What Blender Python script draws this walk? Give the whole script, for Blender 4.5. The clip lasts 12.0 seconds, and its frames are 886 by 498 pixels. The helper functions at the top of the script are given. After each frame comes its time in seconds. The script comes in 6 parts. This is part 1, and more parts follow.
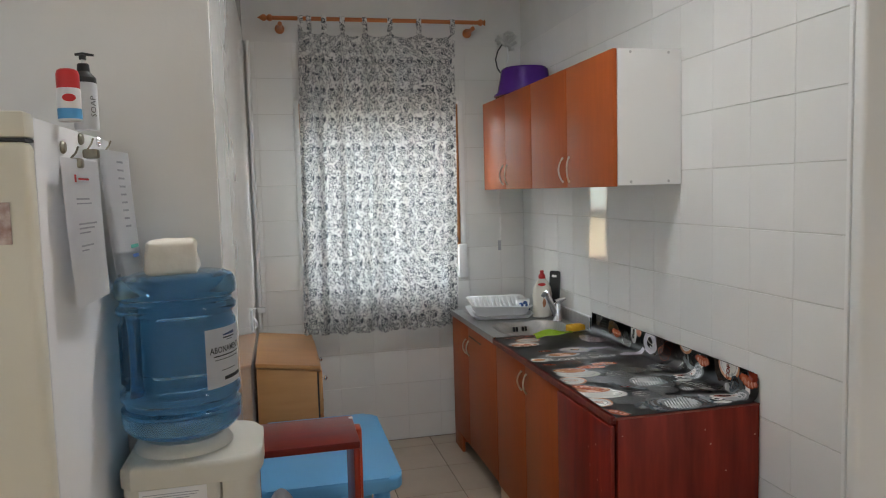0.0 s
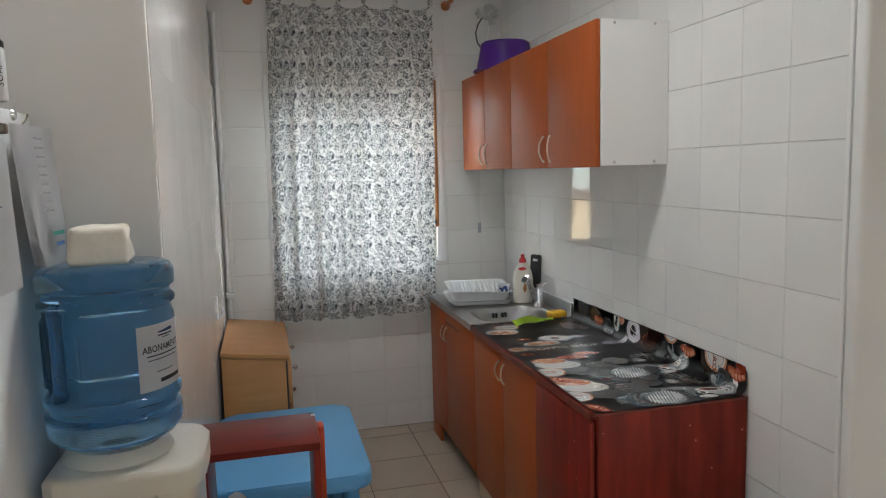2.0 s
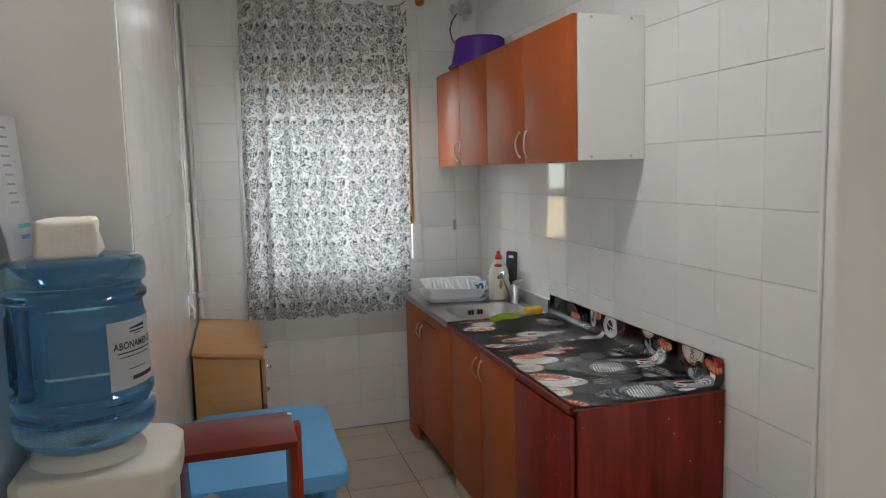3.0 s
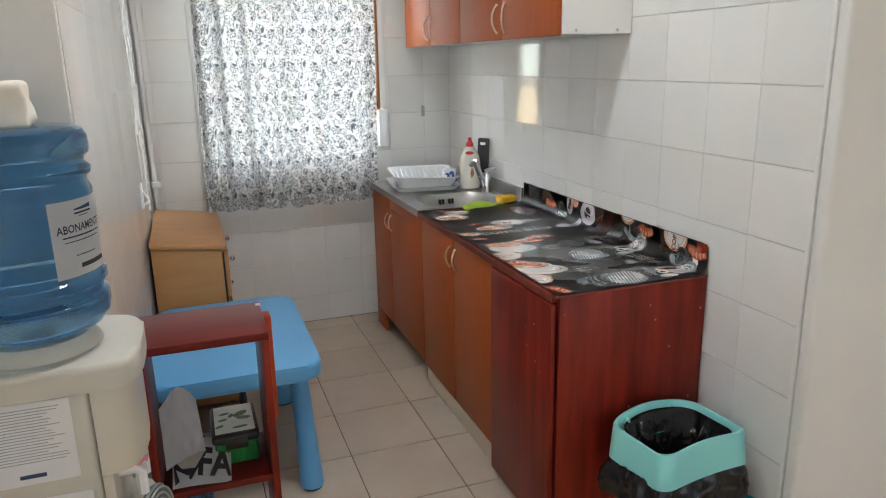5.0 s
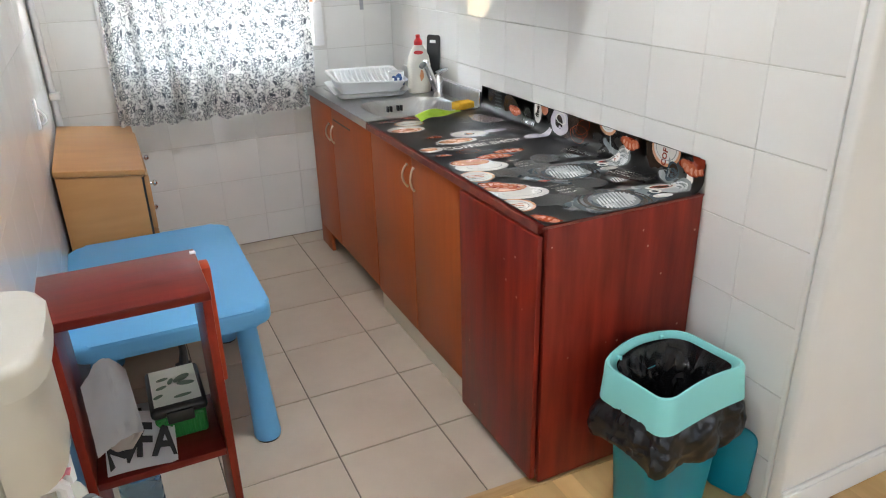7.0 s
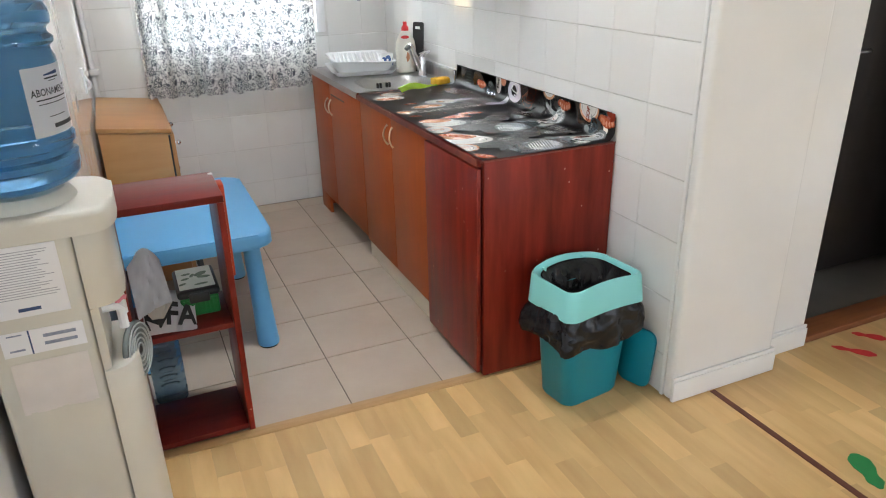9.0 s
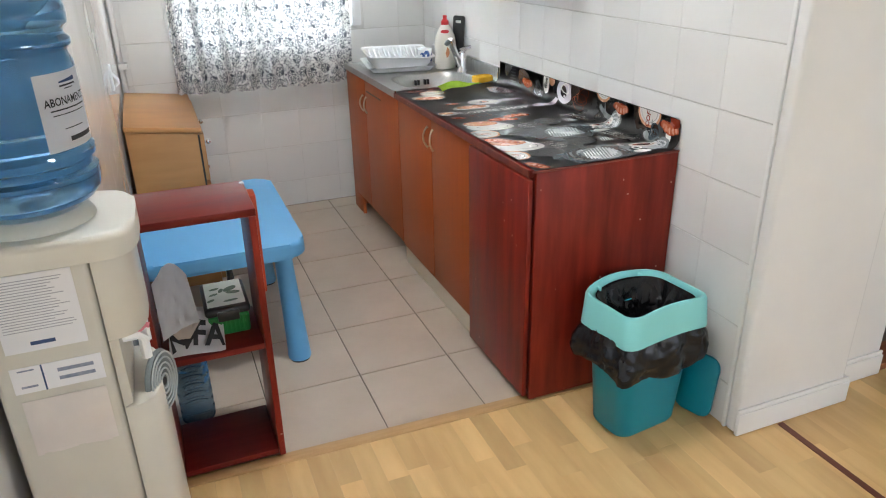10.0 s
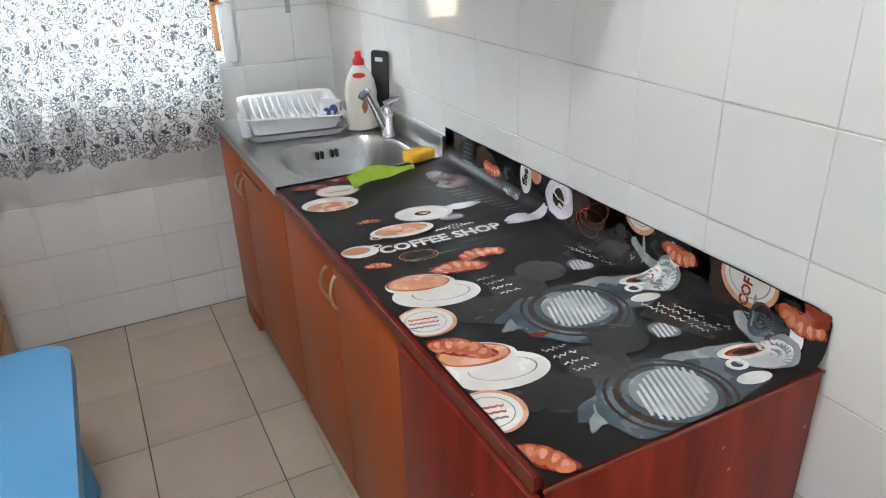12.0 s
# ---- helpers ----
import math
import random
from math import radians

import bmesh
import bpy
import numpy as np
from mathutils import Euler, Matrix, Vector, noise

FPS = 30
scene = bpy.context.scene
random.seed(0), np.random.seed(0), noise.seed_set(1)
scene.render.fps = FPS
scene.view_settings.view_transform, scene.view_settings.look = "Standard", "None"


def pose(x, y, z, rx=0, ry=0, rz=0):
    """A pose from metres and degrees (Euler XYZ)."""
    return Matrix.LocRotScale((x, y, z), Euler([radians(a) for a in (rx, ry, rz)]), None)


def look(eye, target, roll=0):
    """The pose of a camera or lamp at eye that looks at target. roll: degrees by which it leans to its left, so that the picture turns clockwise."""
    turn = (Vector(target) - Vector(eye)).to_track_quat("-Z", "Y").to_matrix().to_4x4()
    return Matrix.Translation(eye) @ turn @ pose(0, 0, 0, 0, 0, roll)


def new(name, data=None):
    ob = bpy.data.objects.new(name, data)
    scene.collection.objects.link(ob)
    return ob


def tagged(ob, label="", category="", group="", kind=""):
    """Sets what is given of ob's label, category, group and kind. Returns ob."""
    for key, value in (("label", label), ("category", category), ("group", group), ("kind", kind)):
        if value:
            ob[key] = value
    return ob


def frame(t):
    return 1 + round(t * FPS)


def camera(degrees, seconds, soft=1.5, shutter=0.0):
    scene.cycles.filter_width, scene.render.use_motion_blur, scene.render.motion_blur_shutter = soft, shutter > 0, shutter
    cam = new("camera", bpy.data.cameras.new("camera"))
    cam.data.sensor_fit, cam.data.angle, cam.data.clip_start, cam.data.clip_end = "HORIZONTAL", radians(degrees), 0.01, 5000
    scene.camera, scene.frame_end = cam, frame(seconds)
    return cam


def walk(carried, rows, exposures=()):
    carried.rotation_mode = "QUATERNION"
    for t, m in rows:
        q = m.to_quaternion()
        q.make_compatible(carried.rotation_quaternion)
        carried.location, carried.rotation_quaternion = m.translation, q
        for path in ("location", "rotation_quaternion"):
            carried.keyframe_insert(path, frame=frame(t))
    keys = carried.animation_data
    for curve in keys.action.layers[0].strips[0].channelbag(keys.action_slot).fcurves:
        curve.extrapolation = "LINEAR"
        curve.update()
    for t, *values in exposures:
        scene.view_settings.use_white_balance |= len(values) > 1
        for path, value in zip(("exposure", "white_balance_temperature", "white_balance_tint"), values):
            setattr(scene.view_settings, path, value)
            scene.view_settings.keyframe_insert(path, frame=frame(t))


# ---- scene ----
cam = camera(64.2, 12.0, soft=1.1)
PATH = [
    (0, (0.106, 0.16, 1.508), (0.559, 2.101, 1.342), -1.6),
    (0.5, (0.166, 0.251, 1.505), (0.618, 2.191, 1.328), -1.7),
    (1, (0.185, 0.3, 1.499), (0.645, 2.239, 1.326), -1.5),
    (1.5, (0.182, 0.306, 1.502), (0.655, 2.238, 1.295), -1.5),
    (2, (0.192, 0.3, 1.508), (0.679, 2.227, 1.285), -1.5),
    (2.5, (0.185, 0.301, 1.502), (0.701, 2.221, 1.28), -1.6),
    (3, (0.179, 0.328, 1.49), (0.743, 2.234, 1.265), -1.5),
    (5, (0.172, 0.458, 1.435), (0.817, 2.279, 0.918), -1.2),
    (5.5, (0.124, 0.586, 1.438), (0.796, 2.387, 0.886), -1.3),
    (6, (0.163, 0.702, 1.435), (0.882, 2.462, 0.815), -1.7),
    (6.5, (0.208, 0.764, 1.451), (0.967, 2.47, 0.733), -1.6),
    (7, (0.191, 0.772, 1.434), (0.97, 2.432, 0.636), -1.4),
    (9, (0.11, 0.211, 1.417), (0.855, 1.89, 0.626), -1.2),
    (9.5, (0.152, 0.223, 1.422), (0.85, 1.919, 0.623), -1.1),
    (10, (0.129, 0.408, 1.42), (0.803, 2.105, 0.606), -1.2),
    (10.5, (0.165, 0.643, 1.391), (0.839, 2.34, 0.573), -1.2),
    (11, (0.297, 0.946, 1.445), (0.971, 2.64, 0.623), -1.3),
    (11.5, (0.446, 1.259, 1.453), (1.158, 2.939, 0.633), -1.5),
    (12, (0.685, 1.557, 1.432), (1.491, 3.18, 0.587), -1.9),
]
EXPOSURES = [(0.0, -0.38, 6500, 10), (3.0, -0.42, 6500, 10), (5.0, 0.1, 6500, 10), (6.0, 0.2, 6450, 10), (7.0, 0.58, 6400, 10), (9.0, 0.62, 6350, 10), (10.5, 0.64, 6300, 10), (12.0, 0.52, 6200, 10)]
walk(cam, [(t, look(eye, target, roll)) for t, eye, target, roll in PATH], EXPOSURES)

# ---- the plan, in metres ----
XL, XR, YB = -0.03, 1.592, 4.315          # kitchen nook: side walls and back wall
YS, YP = 1.97, 1.702                      # stub wall beside the fridge, pillar face
YE = 1.748                               # where the wall tiles end
TILE, TILE_Z = 0.2015, 0.1475              # wall tile pitch, first joint above the floor
TILE_TOP = TILE_Z + 11 * TILE
CEIL = 2.78
WX0, WX1, WZ0, WZ1 = 0.245, 1.2, 0.976, 2.04   # nook window
RX0, RX1, RY0 = -2.2, 4.2, -3.0           # the larger room behind

# ---- world and lights ----
world = bpy.data.worlds.new("sky")
scene.world = world
world.use_nodes = True
sky = world.node_tree.nodes.new("ShaderNodeTexSky")
sky.sky_type, sky.sun_disc = "NISHITA", False
sky.sun_elevation, sky.sun_rotation = radians(55), radians(60)
world.node_tree.links.new(sky.outputs[0], world.node_tree.nodes["Background"].inputs[0])
world.node_tree.nodes["Background"].inputs[1].default_value = 0.14
sun = new("sun", bpy.data.lights.new("sun", "SUN"))
sun.data.energy, sun.data.angle, sun.data.color = 1.5, radians(10), (1.0, 0.95, 0.88)
sun.matrix_basis = look((4, 3, 9), (0, 0, 0))


def area_lamp(name, eye, target, w, h, power, color):
    lamp = new(name, bpy.data.lights.new(name, "AREA"))
    lamp.data.shape, lamp.data.size, lamp.data.size_y = "RECTANGLE", w, h
    lamp.data.energy, lamp.data.color = power, color
    lamp.matrix_basis = look(eye, target)
    return lamp


area_lamp("ceiling_lamp_light", (0.5, 2.1, CEIL - 0.055), (0.5, 2.1, 0), 0.34, 0.2, 19.5, (0.96, 0.98, 1.0))
# Three added fill lamps, set in assumed windows that are never in view.
area_lamp("south_fill_light", (0.7, RY0 + 0.02, 1.65), (0.8, 4, 1.0), 3.4, 1.7, 14, (0.98, 0.98, 1.0))
area_lamp("west_fill_light", (RX0 + 0.02, -0.9, 1.6), (2, -0.5, 1.3), 2.0, 1.5, 11, (0.97, 0.98, 1.0))
area_lamp("east_fill_light", (RX1 - 0.02, -0.9, 1.6), (-2, -0.5, 1.3), 2.0, 1.5, 14, (0.97, 0.98, 1.0))


# ---- materials ----
def node_mat(name):
    m = bpy.data.materials.new(name)
    m.use_nodes = True
    n = m.node_tree.nodes
    return m, n, m.node_tree.links, n["Principled BSDF"]


def surface(name, c1, c2=None, scale=8.0, stretch=(1, 1, 1), rough=0.5, rough2=None, metal=0.0, bump=0.0, bump_scale=60.0,
            rand=0.0, island=0.0, coat=0.0, spec=0.5, transmission=0.0, ior=1.45, alpha=1.0, specks=None, speck_scale=30.0, speck_size=0.06, detail=5.0, wave=0.0):
    """A plain surface: two colours mixed by noise, roughness that varies, a fine bump, tone by piece."""
    m, n, l, b = node_mat(name)
    tc = n.new("ShaderNodeTexCoord")
    mp = n.new("ShaderNodeMapping")
    mp.inputs["Scale"].default_value = stretch
    l.new(tc.outputs["Object"], mp.inputs[0])
    vec = mp.outputs[0]
    info = n.new("ShaderNodeObjectInfo")
    if rand:
        off = n.new("ShaderNodeVectorMath")
        off.operation = "SCALE"
        off.inputs[0].default_value = (7.3, 11.1, 5.7)
        l.new(info.outputs["Random"], off.inputs["Scale"])
        add = n.new("ShaderNodeVectorMath")
        l.new(vec, add.inputs[0]), l.new(off.outputs[0], add.inputs[1])
        vec = add.outputs[0]
    big = n.new("ShaderNodeTexNoise")
    big.inputs["Scale"].default_value, big.inputs["Detail"].default_value = scale, detail
    l.new(vec, big.inputs["Vector"])
    ramp = n.new("ShaderNodeValToRGB")
    ramp.color_ramp.elements[0].position, ramp.color_ramp.elements[1].position = 0.3, 0.7
    ramp.color_ramp.elements[0].color, ramp.color_ramp.elements[1].color = (*c1, 1), (*(c2 or c1), 1)
    l.new(big.outputs["Fac"], ramp.inputs[0])
    colour = ramp.outputs[0]
    if rand or island:
        hsv = n.new("ShaderNodeHueSaturation")
        mr = n.new("ShaderNodeMapRange")
        spread = rand or island
        mr.inputs["To Min"].default_value, mr.inputs["To Max"].default_value = 1 - spread, 1 + spread
        if island:
            l.new(n.new("ShaderNodeNewGeometry").outputs["Random Per Island"], mr.inputs["Value"])
        else:
            l.new(info.outputs["Random"], mr.inputs["Value"])
        l.new(mr.outputs[0], hsv.inputs["Value"])
        l.new(colour, hsv.inputs["Color"])
        colour = hsv.outputs[0]
    if specks:
        v = n.new("ShaderNodeTexVoronoi")
        v.inputs["Scale"].default_value = speck_scale
        l.new(tc.outputs["Object"], v.inputs["Vector"])
        lt = n.new("ShaderNodeMath")
        lt.operation, lt.inputs[1].default_value = "LESS_THAN", speck_size
        l.new(v.outputs["Distance"], lt.inputs[0])
        gate = n.new("ShaderNodeTexNoise")
        gate.inputs["Scale"].default_value = 5.0
        l.new(tc.outputs["Object"], gate.inputs["Vector"])
        gt = n.new("ShaderNodeMath")
        gt.operation, gt.inputs[1].default_value = "GREATER_THAN", 0.55
        l.new(gate.outputs["Fac"], gt.inputs[0])
        mul = n.new("ShaderNodeMath")
        mul.operation = "MULTIPLY"
        l.new(lt.outputs[0], mul.inputs[0]), l.new(gt.outputs[0], mul.inputs[1])
        mix = n.new("ShaderNodeMix")
        mix.data_type = "RGBA"
        l.new(mul.outputs[0], mix.inputs["Factor"]), l.new(colour, mix.inputs["A"])
        mix.inputs["B"].default_value = (*specks, 1)
        colour = mix.outputs["Result"]
    l.new(colour, b.inputs["Base Color"])
    rr = n.new("ShaderNodeMapRange")
    rr.inputs["To Min"].default_value, rr.inputs["To Max"].default_value = rough, rough2 if rough2 is not None else min(1.0, rough * 1.25)
    l.new(big.outputs["Fac"], rr.inputs["Value"])
    l.new(rr.outputs[0], b.inputs["Roughness"])
    b.inputs["Metallic"].default_value, b.inputs["Coat Weight"].default_value = metal, coat
    b.inputs["Specular IOR Level"].default_value = spec
    b.inputs["Transmission Weight"].default_value, b.inputs["IOR"].default_value, b.inputs["Alpha"].default_value = transmission, ior, alpha
    if bump or wave:
        fine = n.new("ShaderNodeTexNoise")
        fine.inputs["Scale"].default_value, fine.inputs["Detail"].default_value = (bump_scale if bump else 4.0), (4.0 if bump else 0.0)
        l.new(vec, fine.inputs["Vector"])
        bp = n.new("ShaderNodeBump")
        bp.inputs["Strength"].default_value, bp.inputs["Distance"].default_value = (bump, 0.002) if bump else (wave, 0.02)
        l.new(fine.outputs["Fac"], bp.inputs["Height"])
        l.new(bp.outputs[0], b.inputs["Normal"])
    return m


WALL_PAINT = surface("white_wall_paint", (0.74, 0.735, 0.715), (0.79, 0.785, 0.77), 3, rough=0.6, bump=0.12, bump_scale=120)
UPPER_PAINT = surface("white_upper_paint", (0.7, 0.7, 0.685), (0.76, 0.755, 0.74), 3, rough=0.13, rough2=0.2, bump=0.02, bump_scale=90)
CEILING_PAINT = surface("white_ceiling_paint", (0.78, 0.78, 0.77), (0.82, 0.82, 0.81), 2, rough=0.8)
GROUT = surface("grey_grout", (0.55, 0.535, 0.5), (0.66, 0.645, 0.61), 12, rough=0.85, bump=0.3)
WALL_TILE = surface("glazed_white_wall_tile", (0.74, 0.735, 0.71), (0.785, 0.78, 0.76), 2.5, rough=0.05, rough2=0.1, rand=0.03, wave=0.035)
FLOOR_TILE = surface("greige_floor_tile", (0.435, 0.362, 0.286), (0.505, 0.426, 0.343), 5, rough=0.3, rough2=0.45, rand=0.05, bump=0.08, bump_scale=300)
FLOOR_GROUT = surface("dark_floor_grout", (0.085, 0.07, 0.055), (0.15, 0.125, 0.1), 20, rough=0.9)
OAK = ((0.56, 0.355, 0.148), (0.665, 0.45, 0.2))
STRIP = surface("oak_laminate", *OAK, 5, (4, 0.7, 1), rough=0.3, rough2=0.42, rand=0.17, bump=0.05, bump_scale=40)
STRIP_FAR = surface("oak_laminate_far", *OAK, 9, (6, 0.7, 1), rough=0.32, rough2=0.42, island=0.2)
THRESHOLD = surface("oak_threshold_strip", (0.42, 0.26, 0.11), (0.52, 0.33, 0.15), 14, (0.6, 5, 1), rough=0.4)
REDWOOD = surface("mahogany_stained_wood", (0.115, 0.009, 0.005), (0.26, 0.026, 0.013), 4, (6, 6, 0.7), rough=0.28, rough2=0.42, bump=0.12, bump_scale=50, specks=(0.42, 0.2, 0.15), speck_scale=24, speck_size=0.085, spec=0.25)
REDTOP = surface("mahogany_shelf_wood", (0.10, 0.008, 0.006), (0.155, 0.015, 0.01), 6, (0.9, 6, 6), rough=0.25, rough2=0.4, bump=0.08, spec=0.3)
ORANGE = surface("orange_cherry_laminate", (0.335, 0.074, 0.017), (0.385, 0.09, 0.022), 9, (5, 5, 0.5), rough=0.38, rough2=0.5, bump=0.03, spec=0.25)
MELAMINE = surface("white_melamine", (0.78, 0.78, 0.77), (0.82, 0.82, 0.81), 3, rough=0.4)
BEIGE = surface("beech_laminate", (0.38, 0.18, 0.058), (0.45, 0.225, 0.08), 5, (0.6, 4, 4), rough=0.35, rough2=0.45)
ROD_WOOD = surface("orange_varnished_wood", (0.42, 0.13, 0.035), (0.52, 0.18, 0.055), 6, (0.6, 6, 6), rough=0.3)
FRAME_WOOD = surface("brown_window_wood", (0.36, 0.14, 0.04), (0.46, 0.2, 0.06), 6, (6, 6, 0.6), rough=0.4)
BLUE = surface("sky_blue_plastic", (0.11, 0.355, 0.64), (0.125, 0.385, 0.68), 3, rough=0.38, bump=0.06, bump_scale=400)
STEEL = surface("brushed_steel", (0.45, 0.45, 0.45), (0.56, 0.56, 0.55), 8, (1, 20, 1), rough=0.24, rough2=0.36, metal=1.0)
CHROME = surface("chrome", (0.72, 0.72, 0.73), None, rough=0.08, metal=1.0)
DARK_METAL = surface("dull_dark_metal", (0.22, 0.2, 0.16), (0.36, 0.33, 0.26), 60, rough=0.35, metal=1.0)
HANDLE = surface("satin_nickel", (0.62, 0.55, 0.46), (0.7, 0.63, 0.54), 20, rough=0.28, metal=1.0)
IVORY = surface("ivory_plastic", (0.55, 0.525, 0.455), (0.6, 0.575, 0.505), 4, rough=0.3, rough2=0.4)
GREY_PLASTIC = surface("grey_plastic", (0.13, 0.15, 0.15), (0.18, 0.2, 0.2), 8, rough=0.4)
# One enamel in two colours: dim yellowish front, side whitened by window light.
FRIDGE_DIM_FRONT = surface("enamel_dim_front", (0.66, 0.62, 0.51), (0.7, 0.66, 0.55), 2, rough=0.25, rough2=0.35)
FRIDGE_LIT_SIDE = surface("enamel_lit_side", (0.78, 0.78, 0.79), (0.82, 0.82, 0.83), 2, rough=0.35)
PAPER = surface("white_paper", (0.72, 0.72, 0.74), (0.8, 0.8, 0.81), 7, rough=0.75)
PAPER_WARM = surface("aged_paper", (0.6, 0.55, 0.52), (0.7, 0.65, 0.61), 9, rough=0.8)
TISSUE = surface("tissue_paper", (0.76, 0.70, 0.60), (0.82, 0.77, 0.68), 25, rough=0.95, bump=0.5, bump_scale=70)
INK = surface("black_ink", (0.02, 0.02, 0.022), (0.035, 0.035, 0.035), 20, rough=0.6)
GREY_INK = surface("grey_ink", (0.32, 0.33, 0.36), (0.42, 0.43, 0.46), 60, rough=0.7)
BLUE_INK = surface("dark_blue_ink", (0.02, 0.045, 0.12), (0.03, 0.07, 0.17), 30, rough=0.6)
RED_INK = surface("red_ink", (0.5, 0.02, 0.02), None, rough=0.5)
BOTTLE_BLUE = surface("blue_polycarbonate", (0.22, 0.48, 0.73), (0.27, 0.54, 0.78), 3, rough=0.04, rough2=0.08, transmission=0.92, ior=1.33)
CLEAR_BLUE = surface("clear_blue_bottle", (0.3, 0.45, 0.58), None, rough=0.08, transmission=0.85, ior=1.1)
AQUA = surface("light_aqua_plastic", (0.235, 0.63, 0.62), (0.265, 0.67, 0.65), 4, rough=0.33)
TEAL = surface("teal_plastic", (0.0, 0.20, 0.27), (0.003, 0.225, 0.295), 4, rough=0.36)
BAG = surface("black_bin_bag", (0.006, 0.006, 0.007), (0.011, 0.011, 0.012), 9, rough=0.18, rough2=0.32, bump=0.7, bump_scale=30, spec=0.4)
PURPLE = surface("purple_plastic", (0.07, 0.015, 0.21), (0.085, 0.02, 0.25), 3, rough=0.22)
BLACK = surface("black_plastic", (0.012, 0.012, 0.013), (0.02, 0.02, 0.02), 10, rough=0.35)
WHITE_PLASTIC = surface("white_plastic", (0.78, 0.79, 0.80), (0.82, 0.83, 0.84), 5, rough=0.3)
RED_PLASTIC = surface("red_plastic", (0.52, 0.02, 0.025), (0.58, 0.03, 0.03), 5, rough=0.35)
CREAM_PLASTIC = surface("cream_bottle_plastic", (0.74, 0.71, 0.62), (0.79, 0.76, 0.68), 5, rough=0.35)
LIME = surface("lime_cloth", (0.42, 0.62, 0.04), (0.5, 0.7, 0.08), 40, rough=0.9, bump=0.4, bump_scale=200)
SPONGE = surface("yellow_sponge", (0.72, 0.38, 0.02), (0.82, 0.47, 0.04), 60, rough=0.95, bump=0.8, bump_scale=150)
GREEN = surface("green_plastic", (0.01, 0.16, 0.03), (0.015, 0.21, 0.04), 8, rough=0.35)
LEAF_PRINT = surface("mint_print", (0.62, 0.70, 0.62), (0.74, 0.78, 0.72), 14, rough=0.3)
# Shade of the unlit hall is mixed into its wall and tile colours.
HALL_SHADE = surface("shaded_hall_wall", (0.02, 0.018, 0.017), (0.03, 0.027, 0.024), 3, rough=0.7)
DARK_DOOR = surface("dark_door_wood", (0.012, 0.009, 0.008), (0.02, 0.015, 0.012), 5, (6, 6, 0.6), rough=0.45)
DARK_TILE = surface("shaded_hall_tile", (0.085, 0.08, 0.07), (0.12, 0.11, 0.1), 5, rough=0.4)
BROWN_WOOD = surface("brown_sill_wood", (0.17, 0.055, 0.018), (0.24, 0.085, 0.03), 6, (0.7, 7, 7), rough=0.4)
BROWN_TAPE = surface("brown_floor_tape", (0.105, 0.03, 0.015), (0.14, 0.042, 0.022), 15, rough=0.5)
RED_STICKER = surface("red_floor_sticker", (0.5, 0.012, 0.016), (0.58, 0.02, 0.025), 18, rough=0.45)
GREEN_STICKER = surface("green_floor_sticker", (0.01, 0.16, 0.04), (0.015, 0.2, 0.055), 18, rough=0.45)
PINK = surface("pink_tape", (0.7, 0.22, 0.28), (0.76, 0.3, 0.35), 20, rough=0.6)
VINYL = surface("black_printed_vinyl", (0.012, 0.012, 0.012), (0.032, 0.03, 0.029), 7, rough=0.24, rough2=0.36, wave=0.08, spec=0.6)
P_WHITE = surface("printed_white_china", (0.56, 0.54, 0.5), (0.72, 0.7, 0.66), 9, rough=0.24)
P_GREY = surface("printed_grey_china", (0.16, 0.18, 0.18), (0.3, 0.32, 0.32), 14, rough=0.24)
P_SLATE = surface("printed_slate_blue", (0.03, 0.045, 0.056), (0.085, 0.11, 0.125), 16, rough=0.24)
P_BOARD = surface("printed_chalkboard", (0.011, 0.011, 0.011), (0.026, 0.025, 0.024), 12, rough=0.24)
P_BROWN = surface("printed_croissant", (0.36, 0.085, 0.036), (0.5, 0.15, 0.07), 38, rough=0.24)
P_RED = surface("printed_red_pastry", (0.17, 0.02, 0.01), (0.3, 0.05, 0.024), 34, rough=0.24)
P_COFFEE = surface("printed_coffee", (0.5, 0.22, 0.11), (0.64, 0.36, 0.22), 16, rough=0.24)
P_TAN = surface("printed_pastry_gloss", (0.5, 0.19, 0.11), (0.6, 0.28, 0.19), 30, rough=0.24)
P_STRIPE = surface("printed_pale_stripe", (0.4, 0.42, 0.44), (0.55, 0.57, 0.58), 12, rough=0.24)
P_DARK = surface("printed_dark_coffee", (0.02, 0.012, 0.009), (0.04, 0.022, 0.015), 20, rough=0.22)
P_PLUM = surface("printed_plum_shade", (0.06, 0.035, 0.04), (0.11, 0.07, 0.07), 12, rough=0.22)
P_LILAC = surface("printed_lilac_napkin", (0.46, 0.43, 0.5), (0.64, 0.61, 0.66), 14, rough=0.22)


def glass_mat():
    m, n, l, b = node_mat("window_glass")
    b.inputs["Transmission Weight"].default_value, b.inputs["Roughness"].default_value, b.inputs["IOR"].default_value = 1.0, 0.0, 1.45
    return m


# Emission stands in for daylight on what lies outside the window.
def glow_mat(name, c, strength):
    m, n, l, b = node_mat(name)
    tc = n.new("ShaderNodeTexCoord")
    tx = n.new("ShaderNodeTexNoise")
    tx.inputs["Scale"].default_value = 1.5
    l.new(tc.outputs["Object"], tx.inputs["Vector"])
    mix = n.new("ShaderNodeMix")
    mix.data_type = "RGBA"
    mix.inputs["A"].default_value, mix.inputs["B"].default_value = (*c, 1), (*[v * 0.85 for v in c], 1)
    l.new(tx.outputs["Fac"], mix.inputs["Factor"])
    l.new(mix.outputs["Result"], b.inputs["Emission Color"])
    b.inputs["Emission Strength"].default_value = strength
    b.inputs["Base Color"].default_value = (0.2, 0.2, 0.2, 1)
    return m


